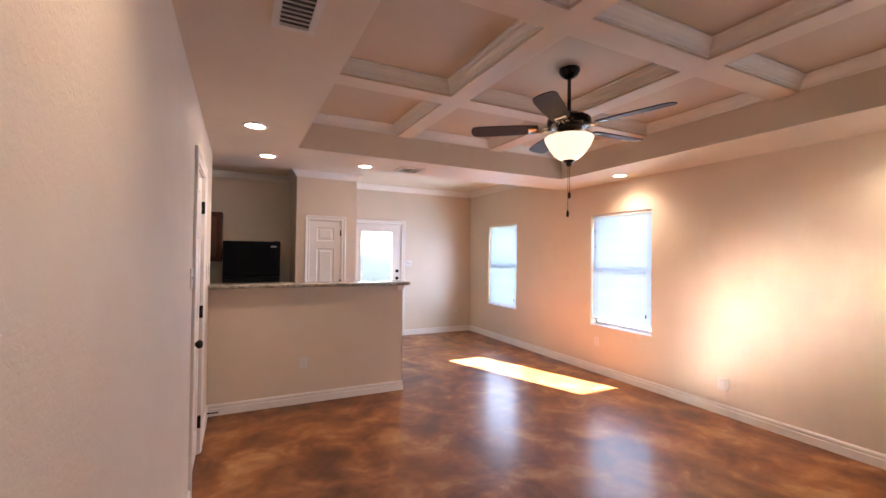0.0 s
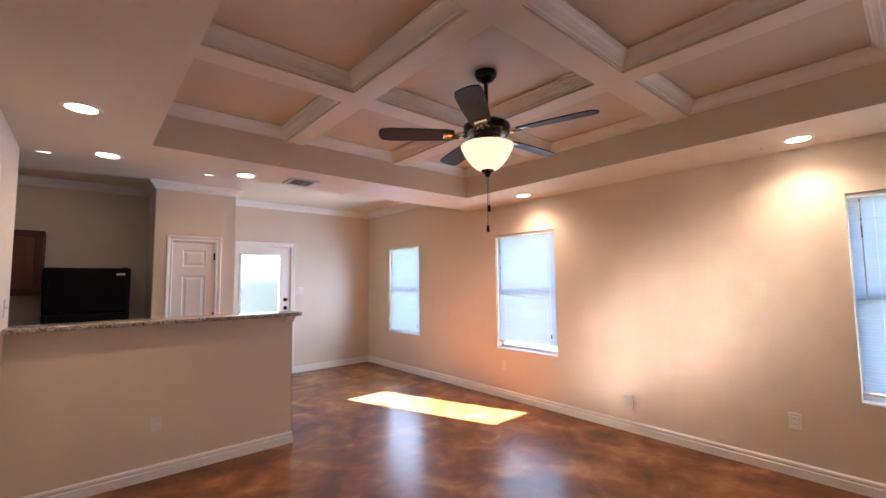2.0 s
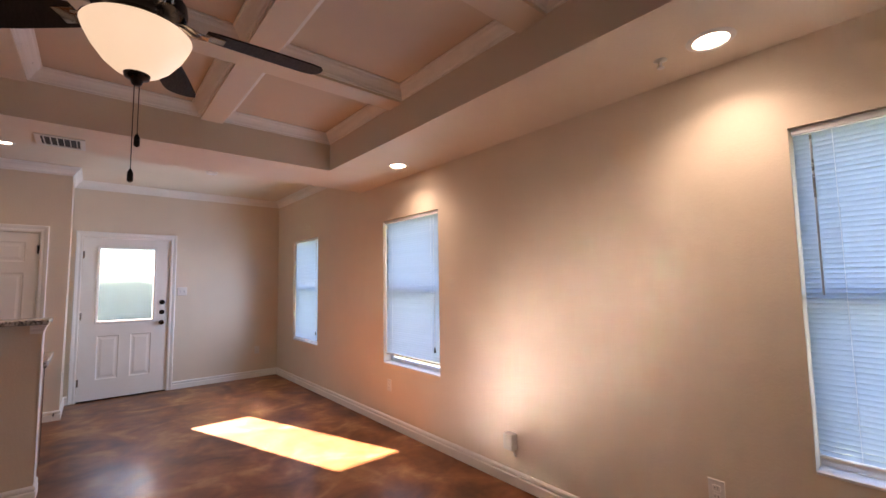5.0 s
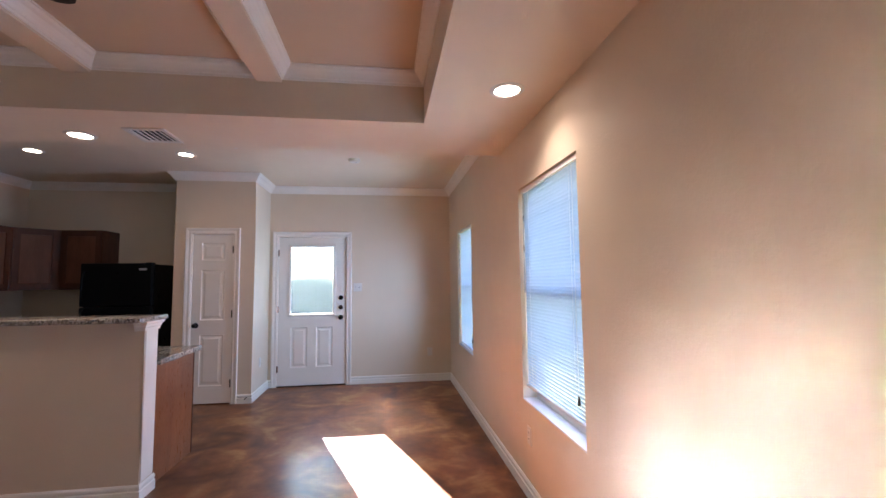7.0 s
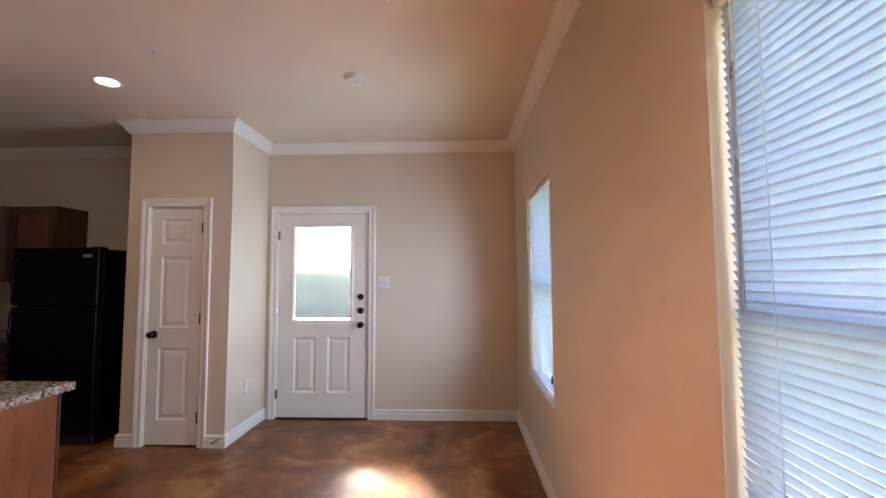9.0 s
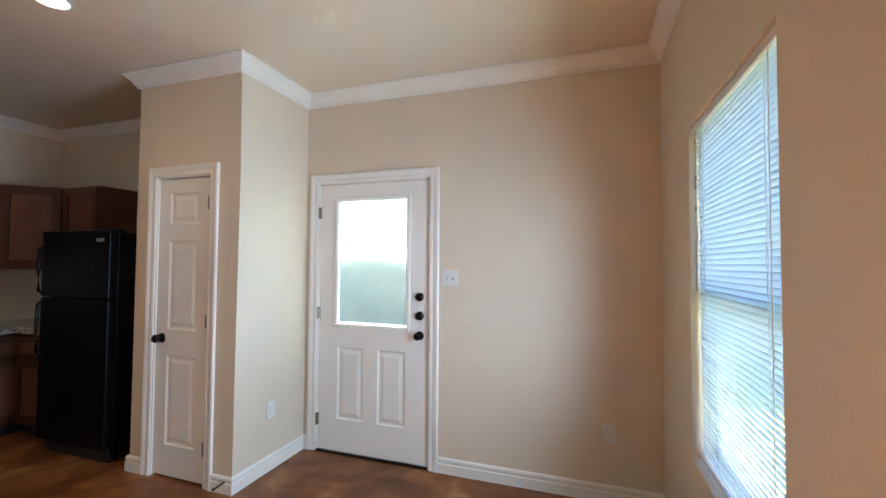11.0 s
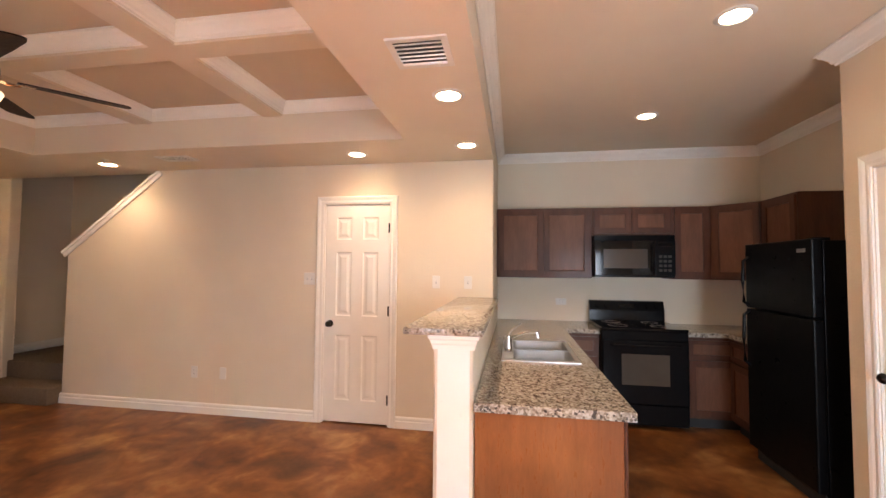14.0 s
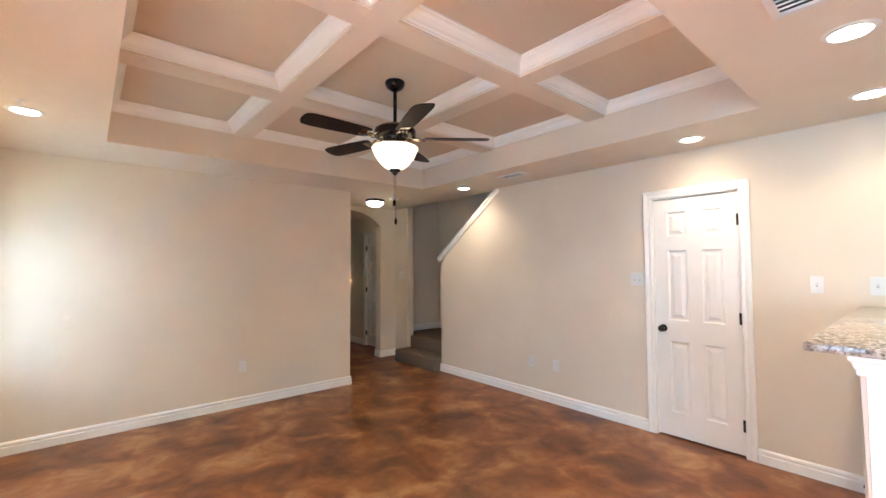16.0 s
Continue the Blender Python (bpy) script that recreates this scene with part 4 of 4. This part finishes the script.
DOORS_N = Matrix(((1, 0, 0), (0, 1, 0), (0, 0, 1))).to_4x4()    # front faces +y


def upper(y0, y1, z0, n, label):
    c = thing("wall_cabinet", (KX, (y0 + y1) / 2, z0), label, "wall cabinet", "upper kitchen cabinets")
    part("body", boxed(KX + 0.001, UX, y0 + 0.001, y1 - 0.001, z0, UZ1), WOOD, c)
    w = (y1 - y0 - 0.03) / n
    for i in range(n):
        cab_door(c, facing(UX + 0.0005, y1 - 0.015 - i * w - 0.006, z0 + 0.02, DOORS_E), w - 0.012, UZ1 - z0 - 0.04)


upper(4.502, 5.475, UZ0, 2, "dark brown wooden wall cabinet with two doors")
upper(5.475, 6.245, 1.80, 2, "short dark brown wall cabinet above the microwave")
upper(6.245, 6.60, UZ0, 1, "narrow dark brown wall cabinet beside the microwave")


def corner_cabinet():
    c = thing("wall_cabinet", (KX, YB, UZ0), "dark brown diagonal corner wall cabinet", "wall cabinet", "upper kitchen cabinets")
    bm = bmesh.new()
    pts = [(KX + 0.001, 6.601), (UX, 6.601), (KX + 0.625, YB - 0.32), (KX + 0.625, YB - 0.001), (KX + 0.001, YB - 0.001)]
    f = bm.faces.new([bm.verts.new((x, y, UZ0)) for x, y in pts])
    geo = bmesh.ops.extrude_face_region(bm, geom=[f])
    bmesh.ops.translate(bm, vec=(0, 0, UZ1 - UZ0), verts=[v for v in geo["geom"] if isinstance(v, bmesh.types.BMVert)])
    part("body", bm, WOOD, c)
    a, b = Vector((UX, 6.601, 0)), Vector((KX + 0.625, YB - 0.32, 0))
    d = (b - a).normalized()
    out = Vector((d.y, -d.x, 0))
    m = Matrix(((-d.x, out.x, 0), (-d.y, out.y, 0), (0, 0, 1))).to_4x4()
    p = b - d * 0.02 + out * 0.0005
    cab_door(c, Matrix.Translation((p.x, p.y, UZ0 + 0.02)) @ m, (b - a).length - 0.04, UZ1 - UZ0 - 0.04)


corner_cabinet()
c = thing("wall_cabinet", (-0.4, YB, UZ0), "dark brown wall cabinet beside the refrigerator", "wall cabinet", "upper kitchen cabinets")
part("body", boxed(KX + 0.626, -0.16, YB - 0.32, YB - 0.001, UZ0, UZ1), WOOD, c)
cab_door(c, facing(-0.175, YB - 0.3205, UZ0 + 0.02, DOORS_S), 0.43, UZ1 - UZ0 - 0.04)

CT = 0.88   # counter height


def base_unit(x0, x1, y0, y1, front, n, label, top=0.838):
    c = thing("base_cabinet", ((x0 + x1) / 2, (y0 + y1) / 2, 0), label, "base cabinet", "lower kitchen cabinets")
    k = {"E": (0, 0.06, 0, 0), "N": (0, 0, 0, 0.06), "S": (0, 0, 0.06, 0)}[front]
    part("body", boxed(x0 + 0.001, x1 - 0.001, y0 + 0.001, y1 - 0.001, 0.10, top), WOOD, c)
    part("toe_kick", boxed(x0 + 0.001 + k[0], x1 - 0.001 - k[1], y0 + 0.001 + k[2], y1 - 0.001 - k[3], 0.0, 0.10), SLOT, c)
    span = (y1 - y0) if front == "E" else (x1 - x0)
    w = (span - 0.03) / n
    for i in range(n):
        for z, h, drawer in ((0.125, 0.50, False), (0.645, 0.165, True)):
            if front == "E":
                m = facing(x1 - 0.0005, y1 - 0.015 - i * w - 0.006, z, DOORS_E)
            elif front == "N":
                m = facing(x0 + 0.015 + i * w + 0.006, y1 - 0.0005, z, DOORS_N)
            else:
                m = facing(x1 - 0.015 - i * w - 0.006, y0 + 0.0005, z, DOORS_S)
            cab_door(c, m, w - 0.012, h, drawer)
    return c


RY0, RY1 = 5.487, 6.243
BF = -0.64   # front of the base cabinets on the range wall
base_unit(KX, BF, 5.13, RY0 - 0.004, "E", 1, "dark brown base cabinet beside the range")
base_unit(KX, BF, RY1 + 0.004, YB, "E", 2, "dark brown corner base cabinet")
base_unit(BF, -0.15, YB - 0.60, YB, "S", 1, "dark brown base cabinet beside the refrigerator")
base_unit(-0.60, 0.05, WL_END + 0.005, 5.12, "N", 1, "dark brown base cabinet in the peninsula")
sinkc = base_unit(0.05, 0.98, WL_END + 0.005, 5.12, "N", 2, "dark brown sink cabinet in the peninsula", 0.66)
part("false_front", boxed(0.051, 0.979, 5.10, 5.119, 0.66, CT - 0.042), WOOD, sinkc)
pen = base_unit(0.98, 1.665, WL_END + 0.005, 5.12, "N", 1, "dark brown peninsula cabinet with a plain wooden end panel")
part("end_panel", boxed(1.665, 1.684, WL_END + 0.004, 5.125, 0.0, CT - 0.042, 0.002), WOOD_END, pen, "reddish brown plain wooden end panel")
part("corner_stile", boxed(1.625, 1.688, 5.1255, 5.14, 0.0, CT - 0.042, 0.003), WOOD, pen)

S0, S1, T0, T1 = 0.16, 0.90, 4.60, 5.08
bm = slab("z", CT - 0.04, CT, KX + 0.001, 1.735, WL_END + 0.002, 5.165, [(S0 + 0.02, S1 - 0.02, T0 + 0.02, T1 - 0.02)])
box(bm, KX + 0.001, BF + 0.03, 5.1651, RY0 - 0.003, CT - 0.04, CT)
ct = mesh_object("countertop", bm, GRANITE)
tagged(ct, "speckled grey and tan granite countertop with a sink cutout", "countertop")
bv = ct.modifiers.new("edge", "BEVEL")
bv.width, bv.segments, bv.limit_method = 0.005, 2, "ANGLE"
bm = boxed(KX + 0.001, BF + 0.03, RY1 + 0.003, YB - 0.001, CT - 0.04, CT)
box(bm, BF + 0.0301, -0.15, YB - 0.63, YB - 0.001, CT - 0.04, CT)
tagged(mesh_object("countertop", bm, GRANITE), "speckled granite countertop in the corner beside the range", "countertop")


def sink():
    s = thing("kitchen_sink", ((S0 + S1) / 2, (T0 + T1) / 2, CT), "double-bowl stainless steel drop-in sink", "sink")
    mid = (S0 + S1) / 2
    bowls = ((S0 + 0.035, mid - 0.014, T0 + 0.075, T1 - 0.03), (mid + 0.014, S1 - 0.035, T0 + 0.075, T1 - 0.03))
    rim = slab("z", CT + 0.0005, CT + 0.007, S0, S1, T0, T1, bowls)
    part("rim", rim, STEEL, s, "bright steel rim")
    for a, b, c0, d0 in bowls:
        bm = boxed(a, b, c0, d0, CT - 0.19, CT + 0.004)
        bm.normal_update()
        top = [f for f in bm.faces if f.normal.z > 0.9]
        bmesh.ops.delete(bm, geom=top, context="FACES")
        bmesh.ops.bevel(bm, geom=[e for e in bm.edges if not e.is_boundary], offset=0.045, segments=5, affect="EDGES", profile=0.5)
        part("bowl", bm, STEEL, s, smooth=True)
        part("drain", lathe(bmesh.new(), [(0.0, 0.003), (0.025, 0.003), (0.04, 0.006), (0.043, 0.001), (0.0, 0.001)], Matrix.Translation(((a + b) / 2, (c0 + d0) / 2, CT - 0.19)), 24), CHROME, s, smooth=True)


sink()


def faucet(x, y):
    f = thing("faucet", (x, y, CT), "chrome single-lever kitchen faucet", "faucet")
    z = CT + 0.007
    part("base_plate", boxed(x - 0.10, x + 0.10, y - 0.026, y + 0.026, z, z + 0.008, 0.004), CHROME, f)
    part("body", lathe(bmesh.new(), [(0.0, 0.0), (0.030, 0.0), (0.027, 0.02), (0.024, 0.07), (0.022, 0.085), (0.0, 0.09)], Matrix.Translation((x, y, z + 0.008))), CHROME, f, smooth=True)
    pts = [(x, y + 0.20 * t, z + 0.065 + 0.06 * math.sin(t * 2.0)) for t in [i / 12 for i in range(13)]]
    part("spout", tube(bmesh.new(), pts, 0.0105, 14), CHROME, f, smooth=True)
    part("nozzle", cyl(bmesh.new(), (x, y + 0.197, z + 0.124), (x, y + 0.205, z + 0.088), 0.0135, 0.0145), CHROME, f, smooth=True)
    part("lever", tube(bmesh.new(), [(x, y, z + 0.09), (x + 0.01, y + 0.03, z + 0.14), (x + 0.02, y + 0.09, z + 0.19)], 0.008, 10), CHROME, f, smooth=True)


faucet(0.55, 4.638)


def kitchen_range():
    x1 = -0.57
    r = thing("kitchen_range", ((KX + x1) / 2, (RY0 + RY1) / 2, 0), "black freestanding electric range with a glass oven door", "range")
    y0, y1 = RY0 + 0.002, RY1 - 0.002
    part("body", boxed(KX + 0.02, x1, y0, y1, 0.03, 0.885, 0.004), BLACK, r)
    part("cooktop", boxed(KX + 0.02, x1 + 0.02, y0 - 0.001, y1 + 0.001, 0.886, 0.912, 0.006), DARK_GLASS, r, "glossy black cooktop")
    bm = bmesh.new()
    prof = [(KX + 0.015, 0.913), (KX + 0.10, 0.913), (KX + 0.095, 1.02), (KX + 0.065, 1.115), (KX + 0.015, 1.12)]
    f0 = bm.faces.new([bm.verts.new((x, y0, z)) for x, z in prof])
    geo = bmesh.ops.extrude_face_region(bm, geom=[f0])
    bmesh.ops.translate(bm, vec=(0, y1 - y0, 0), verts=[v for v in geo["geom"] if isinstance(v, bmesh.types.BMVert)])
    back = part("backguard", bm, BLACK, r)
    for y in (y0 + 0.08, y0 + 0.17, y1 - 0.17, y1 - 0.08):
        part("knob", cyl(bmesh.new(), (KX + 0.083, y, 1.06), (KX + 0.108, y, 1.068), 0.021, 0.017, 20), BLACK, back)
    part("clock_display", moved(boxed(-0.001, 0.002, -0.075, 0.075, -0.02, 0.02), Matrix.Translation((KX + 0.084, (y0 + y1) / 2, 1.065)) @ Matrix.Rotation(radians(-17.5), 4, "Y")), DARK_GLASS, back)
    for x in (KX + 0.22, KX + 0.50):
        for y, q in ((y0 + 0.19, 0.09), (y1 - 0.19, 0.075)):
            part("burner", lathe(bmesh.new(), [(q - 0.006, 0.0005), (q - 0.004, 0.0016), (q, 0.0016), (q + 0.002, 0.0005)], Matrix.Translation((x, y, 0.912)), 40), GREYMARK, r)
    door_ob = part("oven_door", boxed(x1 + 0.001, x1 + 0.035, y0 + 0.006, y1 - 0.006, 0.23, 0.80, 0.008), BLACK, r)
    part("oven_window", boxed(x1 + 0.034, x1 + 0.0375, y0 + 0.17, y1 - 0.17, 0.40, 0.68, 0.001), OVEN_GLASS, door_ob, "brownish oven window")
    h = tube(bmesh.new(), [(x1 + 0.03, y0 + 0.08, 0.765), (x1 + 0.075, y0 + 0.085, 0.765), (x1 + 0.075, y1 - 0.085, 0.765), (x1 + 0.03, y1 - 0.08, 0.765)], 0.011, 12)
    part("oven_handle", h, BLACK, door_ob, smooth=True)
    part("control_strip", boxed(x1 + 0.001, x1 + 0.02, y0 + 0.004, y1 - 0.004, 0.806, 0.882, 0.004), BLACK, r)
    part("storage_drawer", boxed(x1 + 0.001, x1 + 0.028, y0 + 0.006, y1 - 0.006, 0.05, 0.222, 0.006), BLACK, r)


kitchen_range()


def microwave():
    x1, y0, y1, z0, z1 = -0.845, RY0 - 0.005, RY1 - 0.003, 1.375, 1.796
    m = thing("microwave_oven", (KX, (y0 + y1) / 2, z0), "black over-the-range microwave oven", "microwave")
    part("body", boxed(KX + 0.002, x1, y0, y1, z0, z1, 0.004), BLACK, m)
    yd = y1 - 0.19
    d = part("door", boxed(x1 + 0.001, x1 + 0.028, y0 + 0.003, yd, z0 + 0.02, z1 - 0.055, 0.005), DARK_GLASS, m, "glossy black microwave door")
    part("door_window", boxed(x1 + 0.027, x1 + 0.030, y0 + 0.085, yd - 0.07, z0 + 0.09, z1 - 0.14, 0.001), OVEN_GLASS, d, "greyish meshed window")
    part("handle", tube(bmesh.new(), [(x1 + 0.026, yd - 0.03, z0 + 0.06), (x1 + 0.055, yd - 0.03, z0 + 0.08), (x1 + 0.055, yd - 0.03, z1 - 0.11), (x1 + 0.026, yd - 0.03, z1 - 0.09)], 0.009, 10), BLACK, d, smooth=True)
    p = part("control_panel", boxed(x1 + 0.001, x1 + 0.027, yd + 0.003, y1 - 0.003, z0 + 0.02, z1 - 0.055, 0.004), BLACK, m)
    part("display", boxed(x1 + 0.0265, x1 + 0.028, yd + 0.03, y1 - 0.03, z1 - 0.115, z1 - 0.08), DARK_GLASS, p)
    for i in range(4):
        for j in range(3):
            yy = yd + 0.035 + j * 0.042
            part("button", boxed(x1 + 0.0265, x1 + 0.0278, yy, yy + 0.03, z0 + 0.06 + i * 0.045, z0 + 0.085 + i * 0.045), SLOT, p)
    for i in range(6):
        part("vent_louvre", boxed(x1 + 0.001, x1 + 0.022, y0 + 0.004, y1 - 0.004, z1 - 0.050 + i * 0.0082, z1 - 0.0455 + i * 0.0082), BLACK, m)


microwave()


def refrigerator():
    x0, x1, y0, y1, zt = -0.13, 0.62, 6.50, 7.20, 1.66
    r = thing("refrigerator", ((x0 + x1) / 2, (y0 + y1) / 2, 0), "black top-freezer refrigerator with bar handles", "refrigerator")
    part("body", boxed(x0, x1, y0 + 0.062, y1, 0.03, zt - 0.012, 0.005), FRIDGE_BLACK, r)
    part("toe_grille", boxed(x0 + 0.02, x1 - 0.02, y0 + 0.05, y0 + 0.10, 0.0, 0.09, 0.003), SLOT, r)
    part("hinge_cover", boxed(x1 - 0.09, x1 - 0.02, y0 + 0.03, y0 + 0.12, zt - 0.010, zt + 0.008, 0.004), BLACK, r)
    for name, z0, z1, hz0, hz1 in (("freezer_door", 1.165, zt, 1.18, 1.56), ("fridge_door", 0.10, 1.155, 0.72, 1.14)):
        d = part(name, boxed(x0, x1, y0, y0 + 0.060, z0, z1, 0.010), FRIDGE_BLACK, r)
        hx = x0 + 0.045
        h = tube(bmesh.new(), [(hx, y0 + 0.004, hz0), (hx, y0 - 0.035, hz0 + 0.03), (hx, y0 - 0.042, (hz0 + hz1) / 2), (hx, y0 - 0.035, hz1 - 0.03), (hx, y0 + 0.004, hz1)], 0.012, 12)
        part("handle", h, BLACK, d, "glossy black bar handle", True)
        if name == "freezer_door":
            part("badge", boxed(x1 - 0.135, x1 - 0.055, y0 - 0.002, y0 + 0.001, zt - 0.085, zt - 0.06, 0.0005), GREYMARK, d, "small silver badge")


refrigerator()

# ---------------------------------------------------------------- outdoors
gm = bmesh.new()
bmesh.ops.create_grid(gm, x_segments=2, y_segments=2, size=400, matrix=Matrix.Translation((0, 0, -0.16)))
structure("ground", gm, GRASS, "mown lawn round the house")
structure("pavement", boxed(0.9, 4.3, YB + 0.165, YB + 2.6, -0.15, -0.03), CONCRETE, "pale concrete patio slab")


def fence(x0, y0, x1, y1, label):
    f = thing("picket_fence", (x0, y0, -0.16), label, "fence", "garden fences")
    L = math.hypot(x1 - x0, y1 - y0)
    m = Matrix.Translation((x0, y0, -0.16)) @ Matrix.Rotation(math.atan2(y1 - y0, x1 - x0), 4, "Z")
    me = None
    n = int(L / 0.140)
    for i in range(n):
        if me is None:
            first = part("picket", boxed(-0.068, 0.068, -0.01, 0.01, 0.0, 1.75, 0.003, 1), LIGHTENED_WOOD, f)
            me = first.data
            ob = first
        else:
            ob = new("picket", me)
            ob.parent = f
        ob.matrix_parent_inverse = Matrix()
        ob.matrix_basis = f.matrix_world.inverted() @ m @ Matrix.Translation((0.08 + i * L / n, 0, random.uniform(-0.015, 0.015)))
    for z in (0.35, 1.45):
        part("rail", moved(boxed(0, L, 0.011, 0.05, z, z + 0.09), m), LIGHTENED_WOOD, f)


fence(-6.0, 13.5, 9.0, 13.5, "pale grey wooden privacy fence behind the yard, lightened for glare")
# Added reflector: a pale sunlit fence that throws light at the east windows.
fence(8.4, 13.4, 8.4, -5.0, "pale wooden fence added beside the house as a light reflector")
